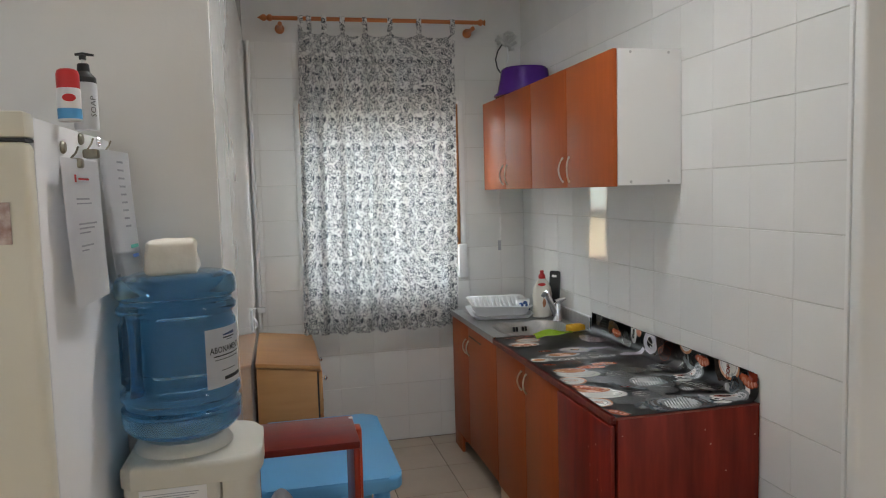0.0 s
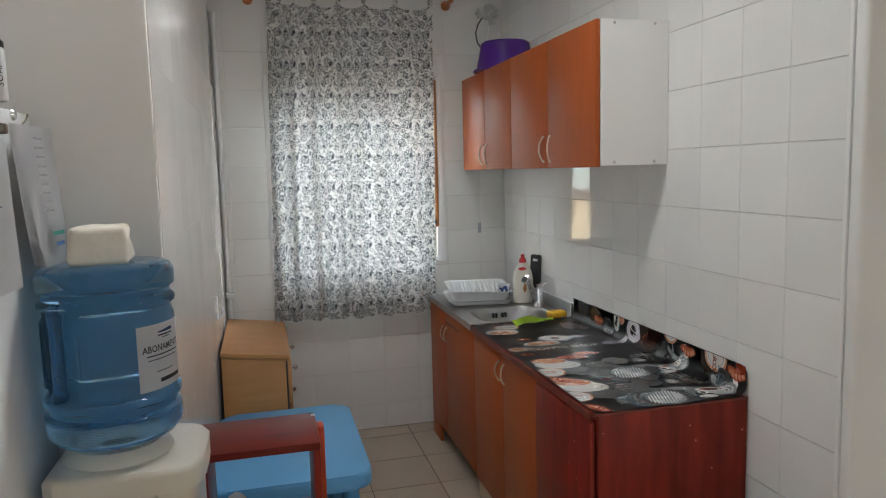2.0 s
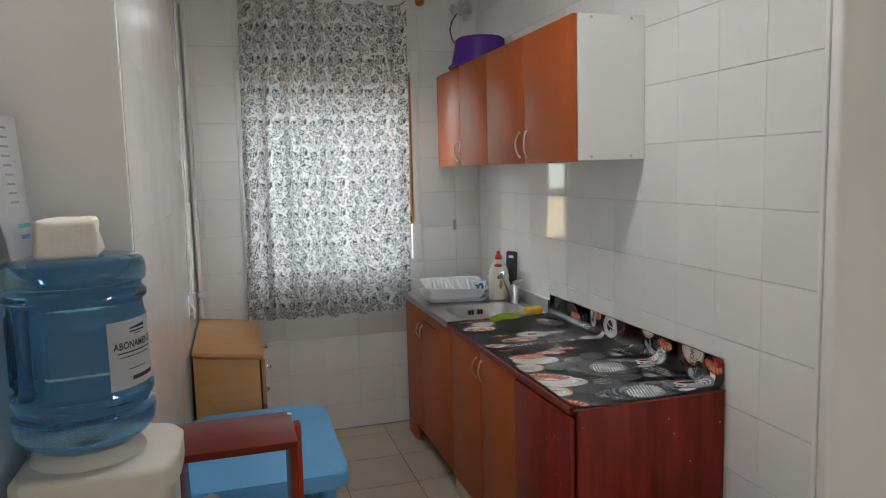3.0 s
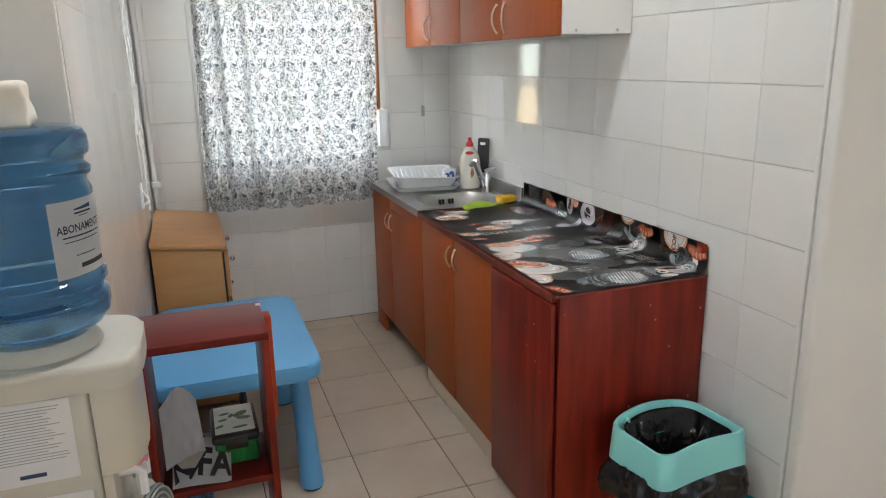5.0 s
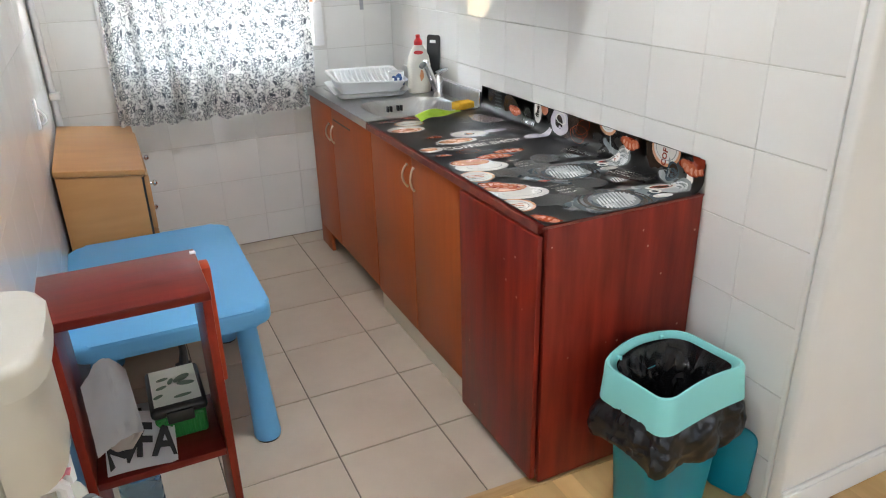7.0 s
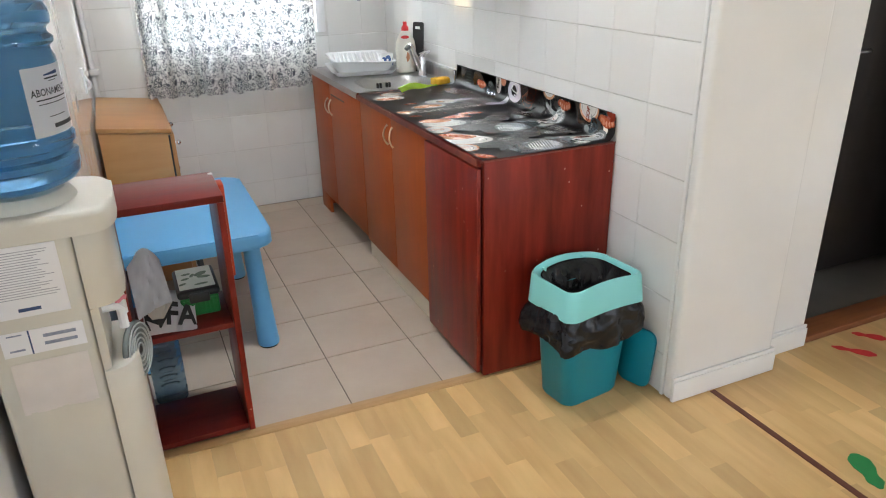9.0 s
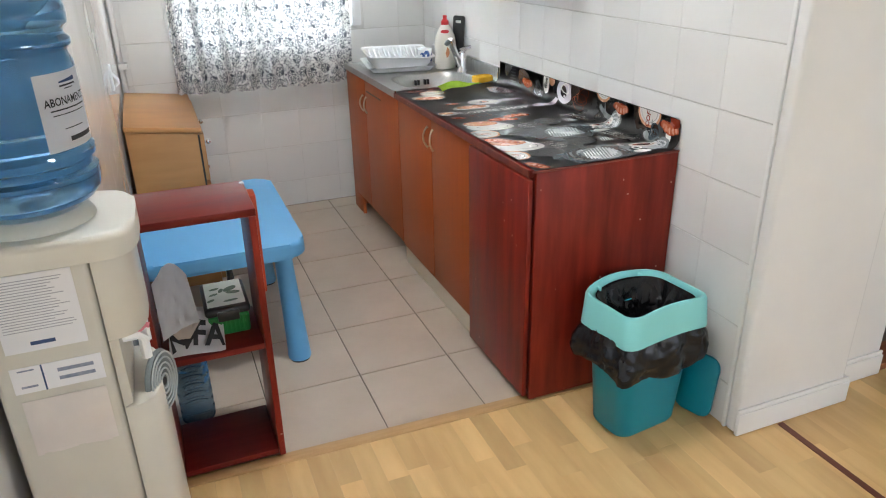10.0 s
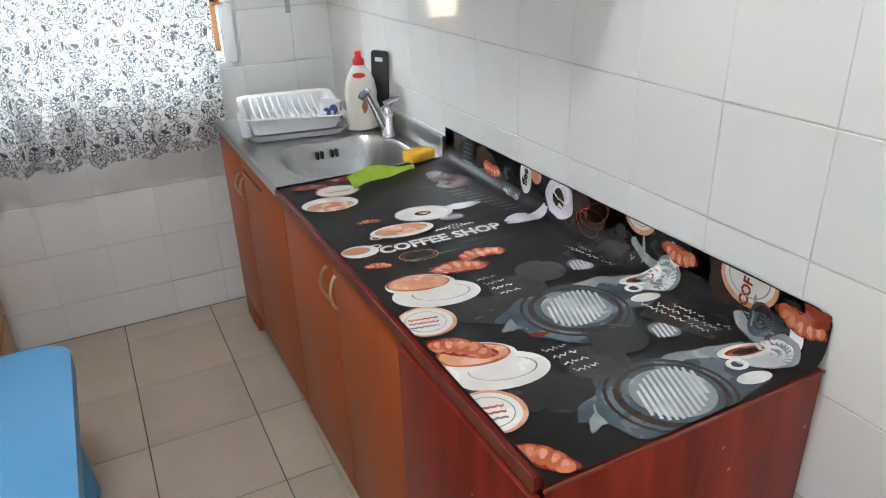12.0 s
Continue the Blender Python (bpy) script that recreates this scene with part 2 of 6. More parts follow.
def curtain_mat():
    """White cotton with a repeating print of dark and pale flowers among scrolls; light comes through it."""
    m, n, l, b = node_mat("printed_cotton")
    tc = n.new("ShaderNodeTexCoord")

    def calc(op, a, c=None):
        k = n.new("ShaderNodeMath")
        k.operation = op
        for i, v in enumerate((a, c)):
            if v is None:
                continue
            if isinstance(v, (int, float)):
                k.inputs[i].default_value = v
            else:
                l.new(v, k.inputs[i])
        return k.outputs[0]

    def near(v, at, tol):
        return calc("LESS_THAN", calc("ABSOLUTE", calc("SUBTRACT", v, at)), tol)

    wob = n.new("ShaderNodeTexNoise")
    wob.inputs["Scale"].default_value = 60
    l.new(tc.outputs["UV"], wob.inputs["Vector"])
    sc = n.new("ShaderNodeVectorMath")
    sc.operation, sc.inputs["Scale"].default_value = "SCALE", 0.004
    l.new(wob.outputs["Color"], sc.inputs[0])
    add = n.new("ShaderNodeVectorMath")
    l.new(tc.outputs["UV"], add.inputs[0]), l.new(sc.outputs[0], add.inputs[1])
    xyz = n.new("ShaderNodeSeparateXYZ")
    l.new(add.outputs[0], xyz.inputs[0])
    RW, RH = 0.136, 0.164                 # one repeat of the print

    def wrapped(v, at, size):
        q = calc("DIVIDE", calc("SUBTRACT", v, at), size)
        return calc("MULTIPLY", calc("SUBTRACT", q, calc("ROUND", q)), size)

    ink, taken = None, None
    for cx, cy, r, petals, dark, lean in ((0.03, 0.03, 0.0215, 7, 1, 0.3), (0.1, 0.05, 0.0225, 6, 1, 2.0), (0.066, 0.112, 0.02, 7, 1, 4.0), (0.118, 0.125, 0.019, 8, 0, 1.0),
                                          (0.012, 0.098, 0.0175, 9, 0, 5.0), (0.068, 0.02, 0.0145, 6, 0, 3.0), (0.03, 0.148, 0.0145, 5, 0, 0.0), (0.092, 0.152, 0.0135, 6, 1, 2.6)):
        px, py = wrapped(xyz.outputs["X"], cx, RW), wrapped(xyz.outputs["Y"], cy, RH)
        rad = calc("SQRT", calc("ADD", calc("MULTIPLY", px, px), calc("MULTIPLY", py, py)))
        ang = calc("ADD", calc("ARCTAN2", py, px), lean)
        edge = calc("ADD", r, calc("MULTIPLY", 0.07 * r, calc("SINE", calc("MULTIPLY", ang, petals))))
        rim = near(calc("SUBTRACT", rad, edge), 0.0, 0.0019 if dark else 0.0013)
        spokes = calc("MULTIPLY", near(rad, 0.62 * r, 0.27 * r), calc("GREATER_THAN", calc("SINE", calc("MULTIPLY", ang, petals)), 0.1 if dark else 0.72))
        fan = calc("MULTIPLY", near(rad, 0.7 * r, 0.3 * r), calc("GREATER_THAN", calc("SINE", ang), 0.78 if dark else 0.95))
        heart = near(rad, 0.2 * r, 0.09 * r)
        one = calc("MAXIMUM", calc("MAXIMUM", rim, spokes), calc("MAXIMUM", fan, heart))
        inside = calc("LESS_THAN", rad, calc("MULTIPLY", edge, 1.1))
        ink = one if ink is None else calc("MAXIMUM", ink, one)
        taken = inside if taken is None else calc("MAXIMUM", taken, inside)
    no = n.new("ShaderNodeTexNoise")
    no.inputs["Scale"].default_value, no.inputs["Detail"].default_value = 44, 0.0
    l.new(add.outputs[0], no.inputs["Vector"])
    scroll = near(no.outputs["Fac"], 0.5, 0.02)
    vb = n.new("ShaderNodeTexVoronoi")
    vb.inputs["Scale"].default_value = 50
    l.new(add.outputs[0], vb.inputs["Vector"])
    leaves = calc("MAXIMUM", near(vb.outputs["Distance"], 0.36, 0.055), calc("LESS_THAN", vb.outputs["Distance"], 0.13))
    ink = calc("MAXIMUM", ink, calc("MULTIPLY", calc("SUBTRACT", 1.0, taken), calc("MAXIMUM", scroll, leaves)))

    def dyed(white, dark):
        mix = n.new("ShaderNodeMix")
        mix.data_type = "RGBA"
        l.new(ink, mix.inputs["Factor"])
        mix.inputs["A"].default_value, mix.inputs["B"].default_value = (*white, 1), (*dark, 1)
        return mix.outputs["Result"]

    weave = n.new("ShaderNodeTexNoise")
    weave.inputs["Scale"].default_value = 900
    l.new(tc.outputs["UV"], weave.inputs["Vector"])
    bp = n.new("ShaderNodeBump")
    bp.inputs["Strength"].default_value, bp.inputs["Distance"].default_value = 0.2, 0.001
    l.new(weave.outputs["Fac"], bp.inputs["Height"]), l.new(bp.outputs[0], b.inputs["Normal"])
    l.new(dyed((0.74, 0.74, 0.72), (0.024, 0.03, 0.042)), b.inputs["Base Color"])
    b.inputs["Roughness"].default_value = 0.9
    tr = n.new("ShaderNodeBsdfTranslucent")
    l.new(dyed((0.77, 0.76, 0.73), (0.25, 0.28, 0.32)), tr.inputs["Color"])
    ms = n.new("ShaderNodeMixShader")
    ms.inputs[0].default_value = 0.12
    l.new(b.outputs[0], ms.inputs[1]), l.new(tr.outputs[0], ms.inputs[2])
    l.new(ms.outputs[0], n["Material Output"].inputs["Surface"])
    return m


GLASS = glass_mat()
CURTAIN = curtain_mat()
SKY_GLOW = glow_mat("bright_sky", (0.86, 0.95, 1.0), 55.0)
# The house wall glows: daylight is put into its emission.
HOUSE_GLOW = glow_mat("glowing_yellow_house_wall", (1.0, 0.80, 0.48), 9.0)
# Pale haze over the trees comes from this glowing grey-green.
TREE_GLOW = glow_mat("glowing_haze_trees", (0.70, 0.80, 0.72), 11.0)

# ---- building blocks ----
ROOT = {}


def thing(name, at, label, category, group="", turn=0.0):
    """An Empty at the base of a thing; its parts are meshes under it."""
    ob = new(name)
    ob.empty_display_size = 0.05
    ob.matrix_basis = pose(*at, 0, 0, turn)
    ROOT[ob] = ob.matrix_basis.copy()
    return tagged(ob, label, category, group)


def finish(bm, mat, smooth=True, sharp=35):
    me = bpy.data.meshes.new("mesh")
    bmesh.ops.recalc_face_normals(bm, faces=bm.faces)
    if smooth:
        for f in bm.faces:
            f.smooth = True
        for e in bm.edges:
            if len(e.link_faces) == 2 and e.calc_face_angle() > radians(sharp):
                e.smooth = False
    bm.to_mesh(me)
    bm.free()
    me.materials.append(mat)
    return me


def part(name, bm, mat, parent, label="", local=False, smooth=True, sharp=35):
    """One mesh under a thing or a part. The bmesh is in world metres unless local."""
    if not local:
        bm.transform(ROOT[parent].inverted())
    ob = new(name, finish(bm, mat, smooth, sharp))
    ob.parent = parent
    ROOT[ob] = ROOT[parent]
    return tagged(ob, label)


def solid(name, bm, mat, label="", category="", kind="", group="", smooth=True, origin=None):
    """A thing or a piece of the setting that is one mesh."""
    at = origin or (0, 0, 0)
    bm.transform(Matrix.Translation(at).inverted())
    ob = new(name, finish(bm, mat, smooth))
    ob.location = at
    ROOT[ob] = Matrix.Translation(at)
    return tagged(ob, label, category, group, kind)


def box(x0, x1, y0, y1, z0, z1, bev=0.0, seg=2, bm=None):
    own = bmesh.new()
    bmesh.ops.create_cube(own, size=1.0)
    own.transform(Matrix.Translation(((x0 + x1) / 2, (y0 + y1) / 2, (z0 + z1) / 2)) @ Matrix.Diagonal((x1 - x0, y1 - y0, z1 - z0, 1)))
    if bev:
        bmesh.ops.bevel(own, geom=own.edges[:], offset=bev, segments=seg, profile=0.5, affect="EDGES")
    return join(bm, own)


def join(bm, own):
    if bm is None:
        return own
    me = bpy.data.meshes.new("tmp")
    own.to_mesh(me)
    own.free()
    bm.from_mesh(me)
    bpy.data.meshes.remove(me)
    return bm


def lathe(profile, at=(0, 0, 0), n=32, squash=1.0, shape=None, bm=None):
    """Turns (radius, height) pairs round z. shape(angle, height, radius) may change the radius."""
    own = bmesh.new()
    rings = []
    for r, z in profile:
        ring = []
        for i in range(n):
            a = 2 * math.pi * i / n
            q = shape(a, z, r) if shape else r
            ring.append(own.verts.new((at[0] + q * math.cos(a), at[1] + squash * q * math.sin(a), at[2] + z)))
        rings.append(ring)
    for a, b in zip(rings, rings[1:]):
        for i in range(n):
            own.faces.new((a[i], a[(i + 1) % n], b[(i + 1) % n], b[i]))
    own.faces.new(rings[0][::-1])
    own.faces.new(rings[-1])
    return join(bm, own)


def tube(points, radius, n=8, bm=None):
    """A round bar along points."""
    own = bmesh.new()
    pts = [Vector(p) for p in points]
    rings = []
    side = None
    for i, p in enumerate(pts):
        way = (pts[min(i + 1, len(pts) - 1)] - pts[max(i - 1, 0)]).normalized()
        if side is None:
            side = way.orthogonal().normalized()
        side = (side - way * side.dot(way)).normalized()
        up = way.cross(side)
        r = radius[i] if isinstance(radius, (list, tuple)) else radius
        rings.append([own.verts.new(p + r * (math.cos(2 * math.pi * k / n) * side + math.sin(2 * math.pi * k / n) * up)) for k in range(n)])
    for a, b in zip(rings, rings[1:]):
        for k in range(n):
            own.faces.new((a[k], a[(k + 1) % n], b[(k + 1) % n], b[k]))
    own.faces.new(rings[0][::-1])
    own.faces.new(rings[-1])
    return join(bm, own)


def prism(outline, z0, z1, bev=0.0, seg=2, bm=None, side_bev=False):
    """An upright slab over an outline of (x, y)."""
    own = bmesh.new()
    low = [own.verts.new((x, y, z0)) for x, y in outline]
    high = [own.verts.new((x, y, z1)) for x, y in outline]
    foot = own.faces.new(low[::-1])
    top = own.faces.new(high)
    for i in range(len(outline)):
        j = (i + 1) % len(outline)
        own.faces.new((low[i], low[j], high[j], high[i]))
    if bev:
        edges = list(top.edges) + (list(foot.edges) if side_bev else [])
        bmesh.ops.bevel(own, geom=edges, offset=bev, segments=seg, profile=0.5, affect="EDGES")
    return join(bm, own)


def rounded(x0, x1, y0, y1, r, n=6):
    """The outline of a rectangle with round corners."""
    out = []
    for cx, cy, a0 in ((x1 - r, y1 - r, 0), (x0 + r, y1 - r, 90), (x0 + r, y0 + r, 180), (x1 - r, y0 + r, 270)):
        for i in range(n + 1):
            a = radians(a0 + 90 * i / n)
            out.append((cx + r * math.cos(a), cy + r * math.sin(a)))
    return out


def sheet(nx, ny, f, thick=0.0, bm=None):
    """A grid of nx by ny faces at f(u, v), given a thickness along its normals."""
    own = bmesh.new()
    g = [[own.verts.new(f(i / nx, j / ny)) for i in range(nx + 1)] for j in range(ny + 1)]
    for j in range(ny):
        for i in range(nx):
            own.faces.new((g[j][i], g[j][i + 1], g[j + 1][i + 1], g[j + 1][i]))
    if thick:
        bmesh.ops.solidify(own, geom=own.faces[:], thickness=thick)
    return join(bm, own)


def words(text, size, place, bold=0.0):
    """Flat letters of Blender's own font as a bmesh, at the pose given."""
    cu = bpy.data.curves.new("letters", "FONT")
    cu.body, cu.size, cu.align_x, cu.align_y, cu.resolution_u = text, size, "CENTER", "CENTER", 2
    cu.offset = bold
    ob = bpy.data.objects.new("letters", cu)
    me = ob.to_mesh()
    bm = bmesh.new()
    bm.from_mesh(me)
    ob.to_mesh_clear()
    bpy.data.objects.remove(ob)
    bpy.data.curves.remove(cu)
    bm.transform(place)
    return bm


# ---- the large structure ----
B, G = 0.008, 0.003      # plaster and grout lie behind the tile face by this much
wall_left = solid("wall_left", box(XL - 0.16, XL - B, YS, YB + 0.3, 0, CEIL), UPPER_PAINT, kind="structure", label="white wall, tiled below and painted above")
wall_stub = solid("wall_stub", box(RX0 - 0.15, XL - B - 0.152, YS + 0.001, YS + 0.13, 0, CEIL), WALL_PAINT, kind="structure", label="plain white painted wall behind the fridge")
stub_end = solid("wall_corner", box(RX0, XL - 0.001, YS - 0.004, YS + 0.012, 0, CEIL, 0.003), WALL_PAINT, kind="structure", label="white painted wall end beside the water dispenser")
wall_right = solid("wall_right", box(XR + B, 2.03, YP + 0.004, YB + 0.3, 0, CEIL), UPPER_PAINT, kind="structure", label="white wall, tiled below and painted above")
pillar = solid("wall_pillar", box(XR - 0.003, 2.031, YP, YE - 0.004, 0, CEIL, 0.014, 4), WALL_PAINT, kind="structure", label="white painted pillar with a rounded corner")
bm = box(XL - B, WX0, YB + B, YB + 0.3, 0, CEIL)
box(WX1, XR + B, YB + B, YB + 0.3, 0, CEIL, bm=bm)
box(WX0, WX1, YB + B, YB + 0.3, 0, WZ0, bm=bm)
box(WX0, WX1, YB + B, YB + 0.3, WZ1, CEIL, bm=bm)
wall_back = solid("wall_back", bm, UPPER_PAINT, kind="structure", label="white wall with the window, tiled below and painted above")

bm = box(2.032, 2.27, 1.77, 1.9, 0, CEIL)
box(2.27, 3.12, 1.771, 1.899, 2.06, CEIL, bm=bm)
box(3.12, RX1, 1.77, 1.9, 0, CEIL, bm=bm)
solid("wall_doorway", bm, WALL_PAINT, kind="structure", label="white painted wall with an open doorway")
def unseen_wall(name, at, n0, n1, w0, w1, z0, z1):
    """An unseen wall of the larger room with one assumed window opening; at(a, b, c, d) gives the box between two
    places along it.
    """
    bm = at(n0, w0, 0, CEIL)
    for a, b, c, d in ((w1, n1, 0, CEIL), (w0, w1, 0, z0), (w0, w1, z1, CEIL)):
        join(bm, at(a, b, c, d))
    return solid(name, bm, WALL_PAINT, kind="structure", label="plain white room wall out of view, with an assumed window opening")


unseen_wall("wall_east", lambda a, b, c, d: box(RX1, RX1 + 0.15, a, b, c, d), RY0, 1.9, -1.9, 0.1, 0.85, 2.35)
unseen_wall("wall_west", lambda a, b, c, d: box(RX0 - 0.15, RX0, a, b, c, d), RY0, YS, -1.9, 0.1, 0.85, 2.35)
unseen_wall("wall_south", lambda a, b, c, d: box(a, b, RY0 - 0.15, RY0, c, d), RX0, RX1, -1.0, 2.4, 0.8, 2.5)
solid("ceiling", box(RX0 - 0.15, RX1 + 0.15, RY0 - 0.15, YB + 0.3, CEIL, CEIL + 0.12), CEILING_PAINT, kind="structure")

fixture = thing("ceiling_lamp", (0.5, 2.1, CEIL), "flat white ceiling lamp, switched on", "ceiling lamp")
part("housing", box(0.31, 0.69, 1.98, 2.22, CEIL - 0.05, CEIL - 0.001, 0.006), MELAMINE, fixture)

# the dark hall behind the doorway; wall, ceiling and floor colours hold its shade
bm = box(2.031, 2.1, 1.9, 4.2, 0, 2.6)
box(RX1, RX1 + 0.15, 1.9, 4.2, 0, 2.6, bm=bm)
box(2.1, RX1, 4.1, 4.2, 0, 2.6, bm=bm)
solid("wall_hall", bm, HALL_SHADE, kind="structure", label="hall wall with the unlit hall's shade in its colour")
solid("ceiling_hall", box(2.031, RX1 + 0.15, 1.901, 4.2, 2.6, 2.7), HALL_SHADE, kind="structure")
solid("floor_hall", box(2.031, RX1 + 0.15, 1.88, 4.2, -0.1, -0.002), DARK_TILE, kind="structure", label="grey tiled hall floor with shade put into its colour")
door = thing("hall_door", (2.47, 2.2, 0), "very dark wooden door standing open into the hall", "door")
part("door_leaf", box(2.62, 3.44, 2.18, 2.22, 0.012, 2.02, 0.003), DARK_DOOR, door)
part("door_handle", tube([(2.70, 2.18, 1.0), (2.70, 2.13, 1.0), (2.82, 2.13, 1.0)], 0.009), CHROME, door, "metal lever handle")
solid("door_sill", box(2.272, 3.118, 1.773, 1.88, -0.01, 0.022, 0.006), BROWN_WOOD, kind="structure", label="reddish brown wooden door sill")

# floors: beds under the tiles and the strips
solid("ground", box(-60, 60, -60, 60, -0.4, -0.3), FLOOR_GROUT, kind="structure", label="ground outside")
floor_nook = solid("floor_nook", box(XL - 0.15, XR + 0.1, 2.06, YB + 0.2, -0.1, -0.0035), FLOOR_GROUT, kind="structure", label="greige square floor tiles with dark joints")
floor_room = solid("floor_room", box(RX0 - 0.15, RX1 + 0.15, RY0 - 0.15, 2.06, -0.1, -0.0035), THRESHOLD, kind="structure", label="oak strip laminate floor")
solid("floor_door", box(2.0, 3.2, 1.7, 1.88, -0.09, -0.004), THRESHOLD, kind="structure")


def sill_line(x):
    """Where the laminate meets the tiles; the strip lies a little askew."""
    return 2.128 - 0.03 * x


bm = prism([(XL, sill_line(XL)), (XR, sill_line(XR)), (XR, sill_line(XR) + 0.042), (XL, sill_line(XL) + 0.042)], -0.001, 0.006, 0.003)
solid("floor_threshold", bm, THRESHOLD, kind="structure", label="narrow oak strip between tiles and laminate")
solid("floor_line", prism([(1.747, -2.9), (1.769, -2.9), (1.771, YP - 0.016), (1.749, YP - 0.016)], 0.0, 0.0025, 0.0008, 1), BROWN_TAPE, kind="structure", label="dark brown expansion strip in the laminate")


def baseboard(name, x0, x1, y, x_end=None):
    """A white skirting board with a stepped top, facing the room."""
    bm = box(x0, x1, y, y + 0.014, 0.002, 0.078, 0.003)
    box(x0, x1, y + 0.005, y + 0.014, 0.077, 0.092, 0.003, bm=bm)
    return solid(name, bm, MELAMINE, kind="structure", label="white skirting board with a moulded top")


baseboard("baseboard", XR - 0.005, 2.042, YP - 0.0145)
baseboard("baseboard_doorway", 2.043, 2.278, 1.77 - 0.0145)
solid("baseboard_return", box(2.032, 2.042, YP, 1.755, 0.002, 0.09, 0.003), MELAMINE, kind="structure")
solid("trim_tile_edge", box(XR - 0.0045, XR + 0.006, YE - 0.006, YE + 0.0068, 0.0, TILE_TOP, 0.0015), WALL_PAINT, kind="structure", label="white plastic tile edging")

# ---- window and what lies outside ----
window_1 = thing("window_1", (0.72, YB + 0.15, WZ0), "brown wooden window behind the curtain", "window")
window_1["kind"] = "structure"
fy0, fy1 = YB + 0.15, YB + 0.2
bm = box(WX0, WX0 + 0.06, fy0, fy1, WZ0, WZ1, 0.004)
box(WX1 - 0.06, WX1, fy0, fy1, WZ0, WZ1, 0.004, bm=bm)
box(WX0 + 0.06, WX1 - 0.06, fy0, fy1, WZ0, WZ0 + 0.06, 0.004, bm=bm)
box(WX0 + 0.06, WX1 - 0.06, fy0, fy1, WZ1 - 0.06, WZ1, 0.004, bm=bm)
box(0.69, 0.755, fy0, fy1, WZ0 + 0.06, WZ1 - 0.06, 0.004, bm=bm)
part("window_frame", bm, FRAME_WOOD, window_1)
for a, b in ((WX0 + 0.06, 0.69), (0.755, WX1 - 0.06)):
    pane = part("pane", box(a, b, fy0 + 0.02, fy0 + 0.026, WZ0 + 0.06, WZ1 - 0.06), GLASS, window_1, "clear glass pane")
    pane.visible_shadow = False
part("window_sill", box(WX0, WX1, YB + 0.012, fy0, WZ0 + 0.001, WZ0 + 0.02, 0.004), MELAMINE, window_1, "white sill")
part("window_jamb", box(WX1 - 0.012, WX1 + 0.022, YB - 0.006, YB + 0.02, WZ0 + 0.21, WZ1, 0.003), MELAMINE, window_1, "white reveal edge")
part("window_jamb", box(WX0 - 0.022, WX0 + 0.008, YB - 0.006, YB + 0.02, WZ0, WZ1, 0.003), MELAMINE, window_1, "white reveal edge")
part("sash", box(WX1 - 0.05, WX1 - 0.014, YB - 0.012, YB + 0.03, WZ0 + 0.2, WZ1 - 0.02, 0.005), FRAME_WOOD, window_1, "orange-brown sash edge")
bm = box(WX1 - 0.052, WX1 - 0.03, YB - 0.02, YB - 0.01, 1.80, 1.87, 0.003)
box(WX1 - 0.052, WX1 - 0.03, YB - 0.02, YB - 0.01, 1.19, 1.225, 0.003, bm=bm)
part("hinge", bm, BLACK, window_1, "black hinge")
solid("plastic_box", box(1.168, 1.222, YB - 0.03, YB - 0.0005, 0.976, 1.18, 0.008), WHITE_PLASTIC, "white plastic box on the tiles below the window corner", "box", origin=(1.195, YB - 0.02, 0.976))

house = thing("neighbour_house", (0, 11, -0.3), "pale yellow house outside the window, its wall glowing in place of daylight", "house")
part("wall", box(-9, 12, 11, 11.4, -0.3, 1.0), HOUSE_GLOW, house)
part("roof", prism([(-9.4, 10.6), (12.4, 10.6), (12.4, 12), (-9.4, 12)], 1.0, 1.12), BROWN_WOOD, house)
solid("backdrop_trees", box(-26, 30, 17, 17.1, -0.3, 3.2), TREE_GLOW, kind="structure", label="grey-green tree distance, haze and daylight put into a glowing colour")
solid("backdrop", box(-30, 34, 24, 24.1, -0.3, 22), SKY_GLOW, kind="structure", label="bright hazy sky")

# ---- fridge, with what hangs on it and stands on it ----
FX, FY0, FTOP = -0.266, 1.37, 1.648
fridge = thing("fridge", (-0.55, 1.66, 0), "tall fridge, front coloured cream as if dim, side white as if lit", "fridge")
part("body", box(FX - 0.6, FX, FY0 + 0.05, YS - 0.02, 0.03, FTOP - 0.004, 0.006), FRIDGE_LIT_SIDE, fridge, "enamelled side, whitened as if lit")
part("top_panel", box(FX - 0.602, FX + 0.001, FY0 + 0.004, FY0 + 0.051, 1.607, FTOP, 0.006), FRIDGE_DIM_FRONT, fridge)
part("door", box(FX - 0.602, FX + 0.002, FY0, FY0 + 0.046, 0.55, 1.601, 0.012, 3), FRIDGE_DIM_FRONT, fridge)
part("door", box(FX - 0.602, FX + 0.002, FY0, FY0 + 0.046, 0.1, 0.542, 0.012, 3), FRIDGE_DIM_FRONT, fridge)
part("gasket", box(FX - 0.595, FX - 0.001, FY0 + 0.008, FY0 + 0.049, 1.6015, 1.6065), BLACK, fridge, "dark door gasket")
part("plinth", box(FX - 0.58, FX - 0.02, FY0 + 0.06, YS - 0.05, 0, 0.035), BLACK, fridge, "black plinth")
solid("photo_magnet", box(-0.36, -0.292, FY0 - 0.004, FY0 - 0.0005, 1.443, 1.508, 0.001), surface("photo_print", (0.3, 0.16, 0.12), (0.6, 0.5, 0.46), 60, rough=0.3), "small printed picture magnet on the fridge door", "magnet", origin=(-0.33, FY0, 1.443))


